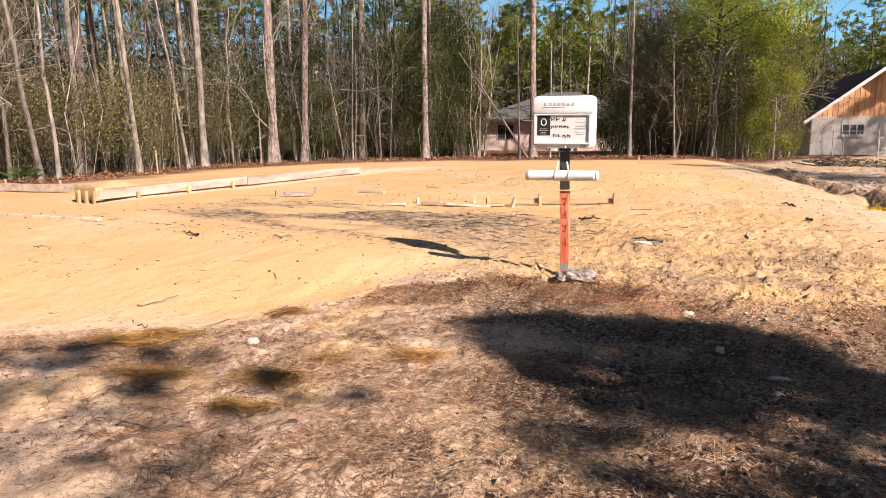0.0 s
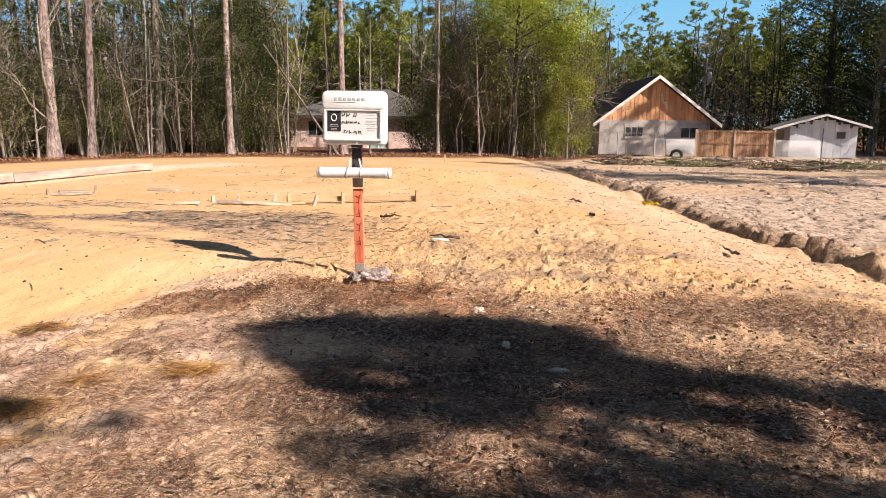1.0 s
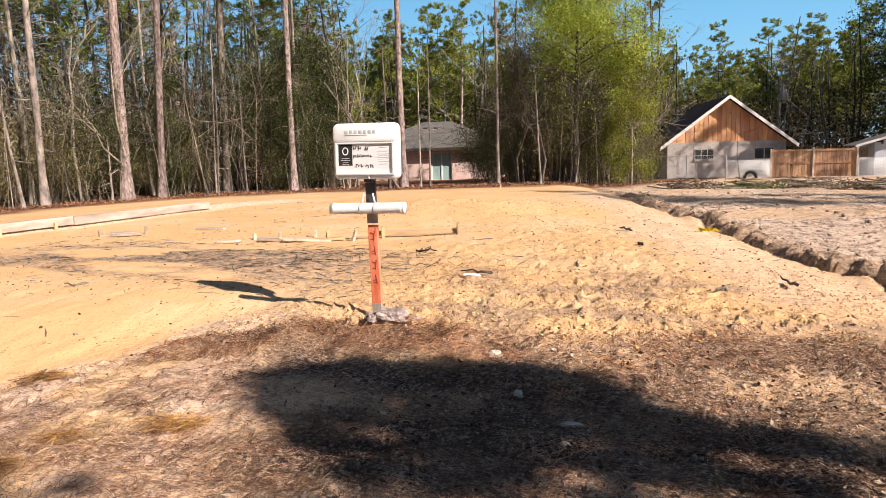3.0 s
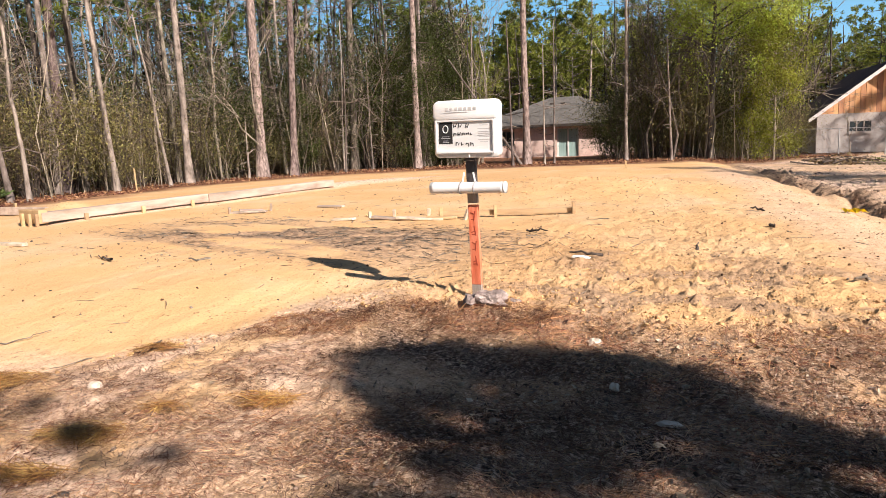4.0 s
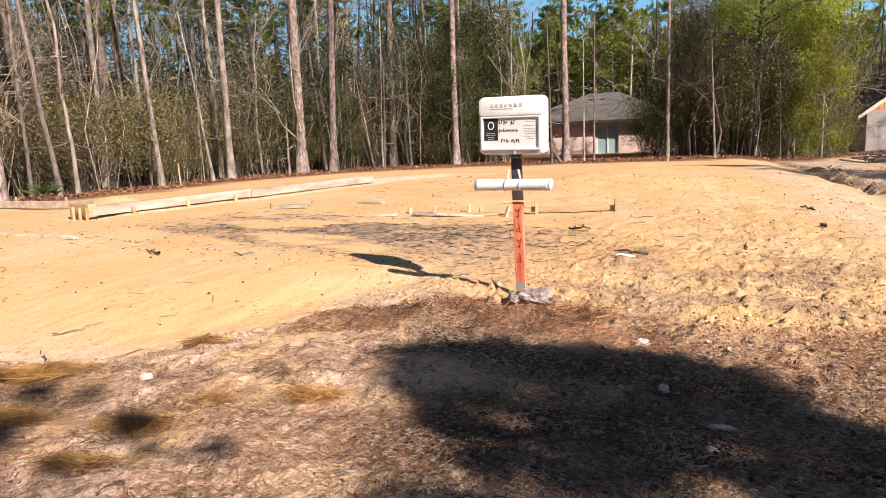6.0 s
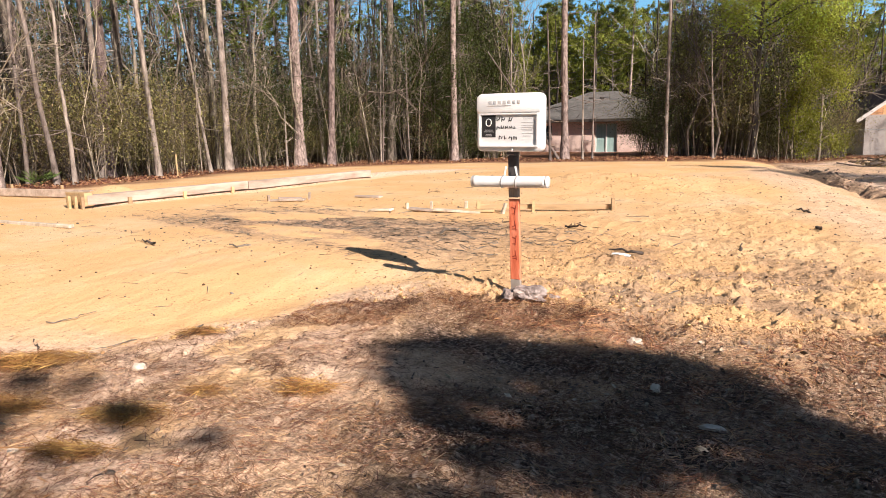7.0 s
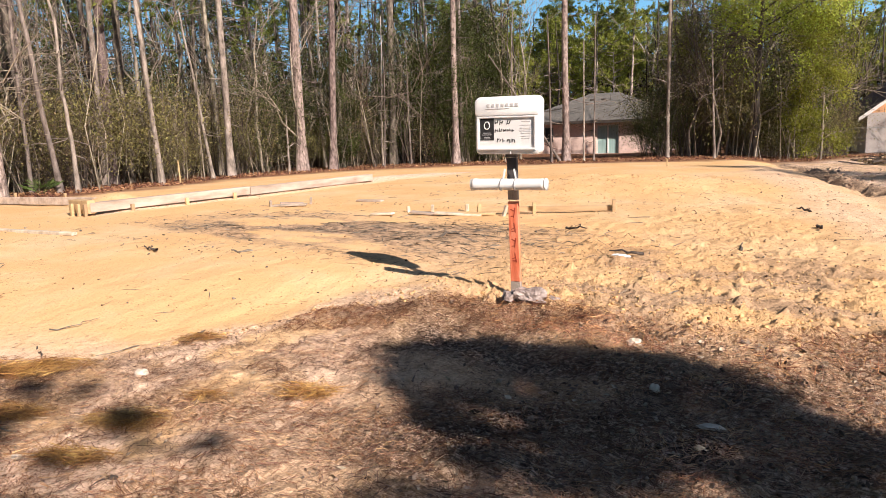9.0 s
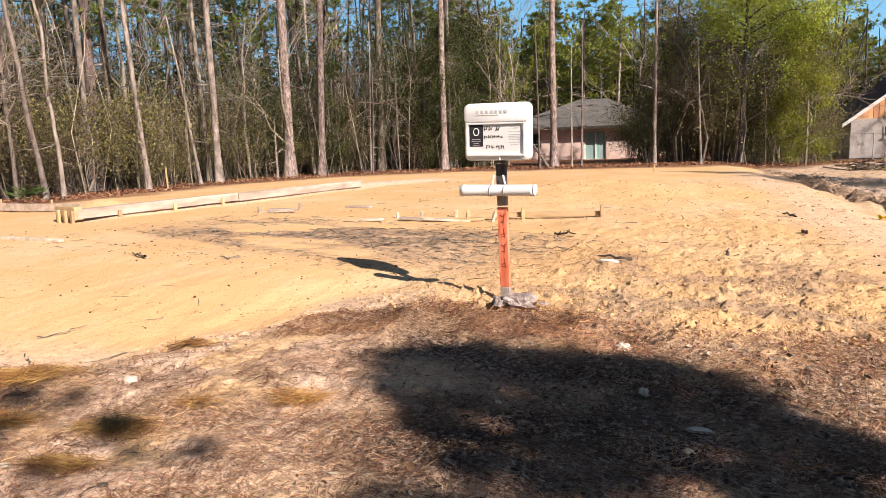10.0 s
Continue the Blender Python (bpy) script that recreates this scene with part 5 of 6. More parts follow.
def make_pine(h, r, start, seed, bark, reach=2.6, branches=26, tufts=6, needle=0.28, leaf=None):
    rnd = np.random.default_rng(seed)
    root = thing("pine_tree", pose(0, 0, 0), "slender pine with green needle clumps in the woods", "tree", "pines in the woods")
    path = trunk_path(h, (rnd.normal(0, 0.02), rnd.normal(0, 0.02)), 0.012, rnd, 10)
    s = Soup()
    s.tube(np.vstack([path[:1] - (0, 0, 0.4), path[:-1]]), np.append(r, r * (1 - 0.92 * path[:-1, 2] / h)), 7)
    obj("trunk", s.mesh("trunk", bark, True), root)
    lf, w = Soup(), Soup()
    pine_crown(path, h, start, reach, rnd, branches, tufts, lf, w, needle, 17)
    dead_limbs(path, h * 0.2, h * start, 12, rnd, w, 1.0)
    obj("crown", lf.mesh("crown", leaf or M_NEEDLE), root)
    tagged(obj("branchwork", w.mesh("branchwork", bark), root), kind="stuff")
    return root


def make_shrub(h, w, n, size, leaf, seed, name, label, stems=9):
    rnd = np.random.default_rng(seed)
    root = thing(name, pose(0, 0, 0), label, "shrub", "undergrowth at the edge of the woods")
    s, lf = Soup(), Soup()
    tips = []
    for i in range(stems):
        a = rnd.uniform(0, 2 * np.pi)
        b = np.array([np.cos(a), np.sin(a), 0]) * w * rnd.uniform(0.02, 0.18)
        tip = np.array([np.cos(a), np.sin(a), 0]) * w * rnd.uniform(0.1, 0.5) + (0, 0, h * rnd.uniform(0.55, 1.0))
        mid = (b + tip) / 2 + rnd.normal(0, 0.1 * w, 3)
        s.tube([b - (0, 0, 0.1), b, mid, tip], [0.020, 0.016, 0.011, 0.004], 4)
        for k in range(8):
            p = mid + (tip - mid) * rnd.uniform(-0.6, 0.9)
            q = p + rnd.normal(0, 0.22 * w, 3) * (1, 1, 0.6) + (0, 0, 0.15 * h)
            s.tube([p, (p + q) / 2 + rnd.normal(0, 0.05, 3), q], [0.007, 0.005, 0.003], 3)
            tips.append(q)
        tips.append(tip)
        tips.append(mid)
    tips = np.array(tips)
    if n:
        c = tips[rnd.integers(0, len(tips), n)] + rnd.normal(0, 1, (n, 3)) * np.array([0.16 * w, 0.16 * w, 0.11 * h])
        c[:, 2] = np.abs(c[:, 2]) * 0.98 + 0.02
        lf.leaves(c, size, rnd, 0.45, 0.2)
        obj("foliage", lf.mesh("foliage", leaf), root)
    tagged(obj("stemwork", s.mesh("stemwork", M_STEM), root), kind="stuff")
    return root


def make_bare(h, seed, spread=0.5):
    """A leafless grey tree of forking limbs and twigs."""
    rnd = np.random.default_rng(seed)
    root = thing("bare_tree", pose(0, 0, 0), "leafless grey tree with fine tangled twigs", "tree", "bare trees in the woods")
    s = Soup()

    def grow(p, d, ln, r, depth):
        d = d / np.linalg.norm(d)
        m = p + d * ln * 0.5 + rnd.normal(0, 0.04 * ln, 3)
        q = p + d * ln + rnd.normal(0, 0.06 * ln, 3)
        s.tube([p, m, q], [r, r * 0.85, r * 0.65], 5 if depth < 2 else 3)
        if depth < 5:
            for k in range(2 if depth < 1 else 3):
                nd = d + rnd.normal(0, spread, 3) + (0, 0, 0.12)
                base = p + (q - p) * (1.0 if k == 0 else rnd.uniform(0.4, 1.0))
                grow(base, nd, ln * rnd.uniform(0.55, 0.8), r * 0.58, depth + 1)

    grow(np.array([0, 0, -0.2]), np.array([rnd.normal(0, 0.08), rnd.normal(0, 0.08), 1.0]), h * 0.42, h * 0.009, 0)
    tagged(obj("limbwork", s.mesh("limbwork", M_TWIG), root), kind="stuff")
    return root


def make_leafy(h, w, n, size, leaf, bark, seed, label, low=0.25, name="broadleaf_tree", limbs=26, droop=0.4, r=0.2, puff=0.13, keep=None):
    """A broad crown of small leaves in uneven clumps on forking limbs."""
    rnd = np.random.default_rng(seed)
    root = thing(name, pose(0, 0, 0), label, "tree", "")
    s, lf = Soup(), Soup()
    path = trunk_path(h * 0.92, (0.01, 0.0), 0.02, rnd, 12)
    s.tube(np.vstack([path[:1] - (0, 0, 0.3), path]), np.append(r * 1.3, r * (1 - 0.85 * path[:, 2] / h)), 9)
    knots = []
    for i in range(limbs):
        u = (i + rnd.uniform()) / limbs
        z = h * (low * 0.8 + (0.9 - low * 0.8) * u)
        p = at_height(path, z)
        a = rnd.uniform(0, 2 * np.pi)
        ln = 0.5 * w * (np.sin(np.pi * (0.18 + 0.75 * u)) ** 0.7) * rnd.uniform(0.55, 1.1)
        d = np.array([np.cos(a), np.sin(a), 0.5 - 0.1 * droop])
        q = p + d * ln * 0.6
        tip = p + d * ln + (0, 0, -droop * 0.35 * ln)
        s.tube([p, q, tip], [r * 0.28, r * 0.16, 0.01], 5)
        for k in range(7):
            b = p + (tip - p) * rnd.uniform(0.3, 1.05) + rnd.normal(0, 0.07 * w, 3)
            s.tube([q, (q + b) / 2 + rnd.normal(0, 0.1, 3), b], [r * 0.08, 0.012, 0.005], 3)
            knots.append(b)
    knots = np.array(knots)
    wt = rnd.uniform(0.2, 1.0, len(knots))
    pick = rnd.choice(len(knots), n, p=wt / wt.sum())
    c = knots[pick] + rnd.normal(0, 1, (n, 3)) * np.array([puff, puff, puff]) * np.minimum(w, 5) * 0.55
    c[:, 2] -= droop * 0.25 * np.abs(rnd.normal(0, 1, n))
    c[:, 2] = np.maximum(c[:, 2], 0.1)
    if keep:
        c = c[keep(c, rnd.uniform(0, 1, n))]
    lf.leaves(c, size, rnd, 0.5, droop)
    obj("trunk", s.mesh("trunk", bark, True), root)
    obj("crown", lf.mesh("crown", leaf), root)
    return root


def scatter(proto, spots, rnd, lo=0.8, hi=1.2, sink=0.0, first=True):
    for i, (x, y) in enumerate(spots):
        k = rnd.uniform(lo, hi)
        m = pose(x, y, gz(x, y) - sink, 0, 0, rnd.uniform(0, 360)) @ Matrix.Diagonal((k, k, k * rnd.uniform(0.9, 1.1), 1))
        if i == 0 and first:
            proto.matrix_world = m
            proto.scale = m.to_scale()
        else:
            c = copy_thing(proto, Matrix.Identity(4))
            c.matrix_world = m


CX, CY = 1.0, 1.5


def polar(az, d):
    return CX + d * math.sin(radians(az)), CY + d * math.cos(radians(az))


wx_, wy_ = np.array(WOODS).T


def edge_at(az):
    a = np.degrees(np.arctan2(wx_ - CX, wy_ - CY))
    return float(np.interp(az, a, np.hypot(wx_ - CX, wy_ - CY)))


def clear_view(az, d):
    """Keep the openings towards the two houses and yards free."""
    if -28.0 < az < -18.6 and d < 64:
        return False
    if -4.2 < az < 19 and d < 66:
        return False
    return True


def build_woods():
    r = np.random.default_rng(5)
    # pines behind the edge, and a farther stand behind the houses
    near = [make_pine(15.5, 0.13, 0.48, 201, M_BARK_DARK), make_pine(17, 0.15, 0.50, 202, M_BARK_DARK), make_pine(13.5, 0.11, 0.40, 203, M_BARK_PALE), make_pine(18, 0.16, 0.50, 204, M_BARK_PINK)]
    far = [make_pine(13.0, 0.12, 0.34, 205, M_BARK_DARK, 2.5, 36, 11, 0.28, M_NEEDLE_SUNLIT), make_pine(14.5, 0.13, 0.40, 206, M_BARK_DARK, 2.7, 36, 11, 0.28, M_NEEDLE_SUNLIT), make_pine(11.5, 0.10, 0.28, 207, M_BARK_PALE, 2.4, 36, 11, 0.28, M_NEEDLE_SUNLIT)]
    spots = [[] for _ in near]
    for i in range(150):
        az = r.uniform(-78, -28.5)
        spots[int(r.integers(0, 4))].append(polar(az, edge_at(az) + r.uniform(3, 55)))
    for p, sp in zip(near, spots):
        scatter(p, sp, r, 0.8, 1.12)
    spots = [[] for _ in far]
    for i in range(100):
        az = r.uniform(-34, 13)
        spots[int(r.integers(0, 3))].append(polar(az, r.uniform(82 if az > -7 else 67, 100)))
    for i in range(34):
        spots[int(r.integers(0, 3))].append(polar(r.uniform(-7, 9), r.uniform(80, 100)))
    for i in range(26):
        spots[int(r.integers(0, 3))].append(polar(r.uniform(-28.5, -16), r.uniform(66, 80)))
    for p, sp in zip(far, spots):
        scatter(p, sp, r, 0.82, 1.05)
    # undergrowth along the edge
    kinds = [make_shrub(2.3, 2.2, 5000, 0.062, M_LEAF_OLIVE, 301, "shrub", "olive-green twiggy shrub at the edge of the woods"),
             make_shrub(2.9, 2.4, 5600, 0.062, M_LEAF_DARK, 302, "shrub", "dark evergreen shrub at the edge of the woods"),
             make_shrub(1.9, 2.0, 2600, 0.058, M_LEAF_BROWN, 303, "shrub", "withered brown shrub with thin stems"),
             make_shrub(3.4, 2.2, 3400, 0.058, M_LEAF_OLIVE, 304, "shrub", "thin olive shrub with bare grey stems", 14),
             make_shrub(3.0, 2.0, 1600, 0.055, M_LEAF_BROWN, 305, "shrub", "bare grey-brown twig thicket", 20),
             make_shrub(4.6, 2.6, 8000, 0.068, M_LEAF_DARK, 306, "shrub", "tall dark evergreen bush under the pines", 10)]
    sp = [[] for _ in kinds]
    for i in range(300):
        az = r.uniform(-74, -5.2)
        d = edge_at(az) + r.uniform(1.9, 14)
        if -28 < az < -17.8 and d < 52 and r.uniform() < 0.93:
            continue
        if -27.2 < az < -20.0 and d < 52:
            continue
        mix = [0.30, 0.14, 0.14, 0.22, 0.10, 0.10] if az < -40 else [0.16, 0.24, 0.12, 0.16, 0.16, 0.16] if az < -28 else [0.26, 0.20, 0.14, 0.22, 0.10, 0.08]
        sp[int(r.choice(6, p=mix))].append(polar(az, d))
    for p, s in zip(kinds, sp):
        scatter(p, s, r, 0.45, 1.5)
    # bare trees
    bares = [make_bare(8.5, 401), make_bare(7.0, 402, 0.42), make_bare(10, 403, 0.55), make_bare(6, 404, 0.6)]
    sp = [[] for _ in bares]
    for i in range(80):
        az = r.uniform(-76, -5)
        d = edge_at(az) + r.uniform(0.8, 14)
        if -28 < az < -17.6 and d < 53:
            continue
        sp[i % 4].append(polar(az, d))
    for az in (4.2, 5.5, 7.0):
        sp[2].append(polar(az, r.uniform(60, 68)))
    for p, s in zip(bares, sp):
        scatter(p, s, r, 0.8, 1.25)


build_woods()


def far_woods():
    """The distant edge of the woods: ragged foliage on many thin stems, too far off to be told apart."""
    r = np.random.default_rng(8)
    # the understory leaves carry the deep woods' shade in their dark colour
    for lo, hi, n, mat, top, name, size in ((40, 62, 130000, M_UNDER_SHADE, 7.5, "understory", 0.22), (66, 84, 70000, M_UNDER_SHADE, 6.5, "understory", 0.3), (95, 120, 60000, M_LEAF_MOSS, 10.5, "far_woods", 0.5)):
        az = np.radians(r.uniform(-80, 34, n))
        deg = np.degrees(az)
        d = r.uniform(lo, hi, n)
        if lo < 60:
            keep = (deg < -29) | ((deg > -18.3) & (deg < -6) & (d > 57))
        else:
            keep = np.ones(n, bool)
        az, d = az[keep], d[keep]
        crest = top * (0.55 + 0.75 * fbm(np.degrees(az) * 0.9, d * 0.05, 3, 71))
        z = crest * r.uniform(0, 1, len(az)) ** 0.85 - 0.4
        c = np.stack([CX + d * np.sin(az), CY + d * np.cos(az), z], 1)
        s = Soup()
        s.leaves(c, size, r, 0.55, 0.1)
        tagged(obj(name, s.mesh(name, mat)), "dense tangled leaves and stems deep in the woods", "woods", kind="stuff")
    s = Soup()
    for i in range(420):
        a, dd = r.uniform(-80, 20), r.uniform(40, 95)
        if not clear_view(a, dd):
            continue
        if edge_at(a) + 4 > dd:
            continue
        x, y = polar(a, dd)
        h = r.uniform(6, 13)
        s.tube([(x, y, -0.6), (x + r.normal(0, 0.2), y, h * 0.5), (x + r.normal(0, 0.5), y, h)], [0.09, 0.07, 0.04], 5)
    tagged(obj("thin_trunks", s.mesh("thin_trunks", M_BARK_DARK)), "many thin grey trunks deep in the woods", "woods", kind="stuff")


far_woods()


def sapling_thicket():
    """Hundreds of thin bare saplings with side twigs in the first metres of the woods."""
    r = np.random.default_rng(9)
    s = Soup()
    made = 0
    while made < 620:
        a = r.uniform(-77, -5)
        d = edge_at(a) + r.uniform(0.1, 1) ** 1.6 * 16
        if (-28.2 < a < -17.6 and d < 56) or (a > -8 and d > 46):
            continue
        made += 1
        x, y = polar(a, d)
        h = r.uniform(1.6, 7.5)
        lean = r.normal(0, 0.06, 2)
        crook = r.normal(0, 0.05 * h, (3, 2))
        base = np.array([x, y, gz(x, y) - 0.1])
        t = np.array([0, 0.3, 0.65, 1.0])
        path = np.stack([base[0] + lean[0] * h * t + np.append(0, crook[:, 0]), base[1] + lean[1] * h * t + np.append(0, crook[:, 1]), base[2] + h * t], 1)
        rad = 0.0026 * h * r.uniform(0.5, 1.3) + 0.003
        s.tube(path, rad * np.array([1.2, 1.0, 0.7, 0.3]), 4)
        for k in range(int(3 + h)):
            u = r.uniform(0.25, 0.98)
            p = np.array([np.interp(u, t, path[:, i]) for i in range(3)])
            an, ln = r.uniform(0, 6.3), r.uniform(0.15, 0.22) * h * (1.15 - 0.6 * u)
            q = p + np.array([np.cos(an), np.sin(an), r.uniform(0.3, 1.3)]) * ln
            s.tube([p, (p + q) / 2 + r.normal(0, 0.08 * ln, 3), q], [rad * 0.5, rad * 0.38, 0.003], 3)
    tagged(obj("saplings", s.mesh("saplings", M_SAPLING)), "thicket of thin bare grey saplings and twigs", "saplings", kind="stuff")


sapling_thicket()

# the bright spring tree and evergreen bushes before the block house
t = make_leafy(12.5, 6.6, 70000, 0.10, M_LEAF_SPRING, M_BARK_DEEP, 501, "bright spring-green leafy tree with a dark trunk", 0.34, limbs=34, droop=0.6, r=0.15, puff=0.13,
               keep=lambda c, u: u < 0.04 + 0.96 * np.maximum(sstep(4.9, 6.3, c[:, 2] + 0.3 * c[:, 0]), sstep(1.3, 2.2, c[:, 0])))
t.matrix_world = pose(-5.5, 36.0, gz(-5.5, 36.0), 0, 0, 0)
t = make_leafy(7.0, 3.0, 22000, 0.085, M_LEAF_YELLOW, M_TWIG, 502, "yellow-green bushy young tree beside the block house", 0.1, "young_tree", 26, 0.5, 0.06)
t.matrix_world = pose(-2.9, 36.4, gz(-2.9, 36.4), 0, 0, 0)
for i, (az, d, k) in enumerate(((-14.9, 38.5, 0.95), (-13.6, 40.5, 1.15), (-11.4, 38.5, 0.9), (-9.6, 39.5, 1.1))):
    if i == 0:
        t = make_leafy(7.2, 4.6, 15000, 0.085, M_LEAF_MOSS, M_BARK_DARK, 503, "olive-green evergreen tree at the woods edge", 0.12, "evergreen_tree", 28, 0.4, 0.09)
        ev = t
    x, y = polar(az, d)
    m = pose(x, y, gz(x, y), 0, 0, 70 * i) @ Matrix.Diagonal((k, k, k, 1))
    if i == 0:
        t.matrix_world = m
    else:
        copy_thing(ev, Matrix.Identity(4)).matrix_world = m

for x, y, hh, sd in ((-0.35, 48.6, 3.4, 411), (2.2, 48.6, 3.9, 412)):
    sap = make_bare(hh, sd, 0.38)
    tagged(sap, "small leafless grey tree before the block house")
    sap.matrix_world = pose(x, y, gz(x, y))


def palmetto(x, y, seed):
    r = np.random.default_rng(seed)
    root = thing("palmetto", pose(x, y, gz(x, y)) @ Matrix.Diagonal((0.62, 0.62, 0.62, 1)), "low green palmetto fan at the woods edge", "palmetto", "palmettos at the woods edge")
    s = Soup()
    for i in range(8):
        a, up = r.uniform(0, 6.3), r.uniform(0.5, 1.2)
        d = np.array([np.cos(a), np.sin(a), up])
        d /= np.linalg.norm(d)
        c = d * r.uniform(0.4, 0.75)
        s.tube([(0, 0, 0), c * 0.5 + (0, 0, 0.04), c], [0.012, 0.009, 0.006], 4)
        side = np.cross(d, (0, 0, 1.0))
        side /= np.linalg.norm(side)
        for k in np.linspace(-1.25, 1.25, 13):
            ax = d * math.cos(k) + side * math.sin(k)
            s.leaves([c + ax * 0.26], 0.52, r, 0.08, 0, np.array([ax]))
    obj("fan_leaf", s.mesh("fan_leaf", M_PALM), root)


palmetto(-18.95, 11.4, 3), palmetto(-19.6, 10.3, 4)

holly = make_leafy(7.6, 3.1, 17000, 0.085, M_LEAF_DARK, M_BARK_DARK, 507, "tall dark-green holly among the pines", 0.05, "holly_tree", 34, 0.3, 0.08)
for i, (az, d, k) in enumerate(((-33.2, 35.6, 1.0), (-31.4, 37.5, 1.1), (-35.6, 38.5, 0.9), (-29.8, 37.0, 0.75), (-42, 34.5, 0.8))):
    x, y = polar(az, d)
    m = pose(x, y, gz(x, y), 0, 0, 71 * i) @ Matrix.Diagonal((k, k, k, 1))
    if i == 0:
        holly.matrix_world = m
    else:
        copy_thing(holly, Matrix.Identity(4)).matrix_world = m

# dark shaded trees beyond the shed
oak = make_leafy(15, 11, 26000, 0.16, M_LEAF_DARK, M_BARK_DARK, 504, "large dark evergreen oak, behind the shed and unseen round the lot", 0.12, "oak_tree", 40, 0.4, 0.3, 0.2)
for i, (x, y, k) in enumerate(((16.5, 58.5, 1.0), (22, 59, 1.1), (28, 54, 1.1), (20, 64, 1.2), (15.0, 66, 1.0), (33, 48, 1.0), (27, 62, 1.2))):
    m = pose(x, y, gz(x, y), 0, 0, 61 * i) @ Matrix.Diagonal((k, k, k, 1))
    if i == 0:
        oak.matrix_world = m
    else:
        copy_thing(oak, Matrix.Identity(4)).matrix_world = m

# trees beside and behind the lot's front, which shade it
def inside(poly, x, y):
    k = np.zeros(len(x), bool)
    for (x0, y0), (x1, y1) in zip(poly, poly[1:] + poly[:1]):
        cross = ((y0 > y) != (y1 > y)) & (x < (x1 - x0) * (y - y0) / (y1 - y0 + 1e-12) + x0)
        k ^= cross
    return k


def shade_tree(outlines, trunk, height, seed, label):
    """A tall oak beside the lot's front; its boughs hang where their shade falls on the ground inside the outlines."""
    r = np.random.default_rng(seed)
    root = thing("oak_tree", pose(trunk[0], trunk[1], gz(*trunk)), label, "tree", "oaks beside the lot")
    base = np.array([trunk[0], trunk[1], gz(*trunk)])
    s, lf = Soup(), Soup()
    s.tube([(0, 0, -0.3), (0.1, 0, height * 0.35), (0.0, 0.1, height * 0.75), (-0.1, 0.1, height * 1.05)], [0.26, 0.2, 0.15, 0.05], 10)
    for poly, n in outlines:
        px, py = np.array(poly).T
        x, y = r.uniform(px.min() - 0.2, px.max() + 0.2, n), r.uniform(py.min() - 0.2, py.max() + 0.2, n)
        k = inside(poly, x + r.normal(0, 0.09, n), y + r.normal(0, 0.06, n))
        gaps = sstep(5.2, 4.5, y) + sstep(0.5, 1.2, x) if n > 5000 else 1 + 0 * x
        k &= fbm(x * 3.6, y * 5.4, 3, seed + 2) < 0.80 - 0.29 * np.clip(gaps, 0, 1)
        x, y = x[k], y[k]
        z = height + r.normal(0, 0.35, len(x)) + 0.9 * (fbm(x * 1.1, y * 1.1, 2, seed) - 0.5)
        c = np.stack([x, y, 0 * x], 1) + np.array(SUN)[None] * (z / SUN.z)[:, None] - base
        lf.leaves(c, 0.13, r, 0.6, 0.2)
        few = 14 if n > 5000 else 3
        for j in range(0, len(c), max(1, len(c) // few)):
            s.tube([(0, 0, height * r.uniform(0.5, 0.9)), c[j] * (0.5, 0.5, 1) - (0, 0, 0.5), c[j]], [0.05, 0.025, 0.006], 5)
    obj("trunk", s.mesh("trunk", M_BARK_DARK, True), root)
    obj("crown", lf.mesh("crown", M_LEAF_DARK), root)


MAIN = [(-2.3, 5.5), (-2.05, 5.85), (-1.6, 6.05), (-0.8, 6.1), (-0.15, 6.08), (0.32, 5.82), (0.70, 5.62), (1.3, 5.46), (1.9, 5.46), (2.6, 5.4), (4.6, 5.9), (4.6, 4.2), (2.2, 4.45), (1.2, 4.5), (0.5, 4.42), (0.0, 4.22), (-0.5, 4.2), (-1.05, 4.25), (-1.4, 4.65), (-1.85, 5.05)]
shade_tree([(MAIN, 20000), ([(-1.25, 3.9), (-0.4, 4.08), (0.3, 4.05), (1.2, 4.2), (3.2, 4.1), (3.2, 3.0), (0.8, 3.0), (-0.5, 3.4)], 4200)], (11.6, 0.2), 8.0, 31, "dark oak beside the front of the lot")
shade_tree([([(-4.9, 3.1), (-4.5, 3.6), (-3.9, 4.0), (-3.45, 4.0), (-3.4, 3.7), (-4.1, 3.2), (-4.6, 2.95)], 1900), ([(-3.05, 3.82), (-2.53, 3.95), (-2.07, 3.84), (-2.08, 3.65), (-2.65, 3.65)], 1400),
            ([(-3.65, 3.25), (-3.3, 3.54), (-3.0, 3.26), (-3.28, 3.1)], 700), ([(-4.6, 2.6), (-3.62, 3.1), (-3.06, 2.95), (-2.56, 3.2), (-2.1, 2.85), (-1.9, 2.3), (-2.3, 1.6), (-4.6, 1.2)], 1100)], (8.2, -4.2), 8.5, 32, "dark oak beside the front of the lot")
side_pine = make_pine(15, 0.15, 0.45, 208, M_BARK_PINK, 2.6, 34, 10, 0.30, M_NEEDLE_SUNLIT)
for i, (x, y, k) in enumerate(((17.5, 17.0, 1.0), (14.3, 17.6, 1.0), (23, 18.0, 1.0), (29, 19.5, 1.0), (27, 23, 1.0), (20.5, 43.9, 1.2))):
    m = pose(x, y, gz(x, y), 0, 0, 47 * i) @ Matrix.Diagonal((k, k, k, 1))
    if i == 0:
        side_pine.matrix_world = m
    else:
        copy_thing(side_pine, Matrix.Identity(4)).matrix_world = m


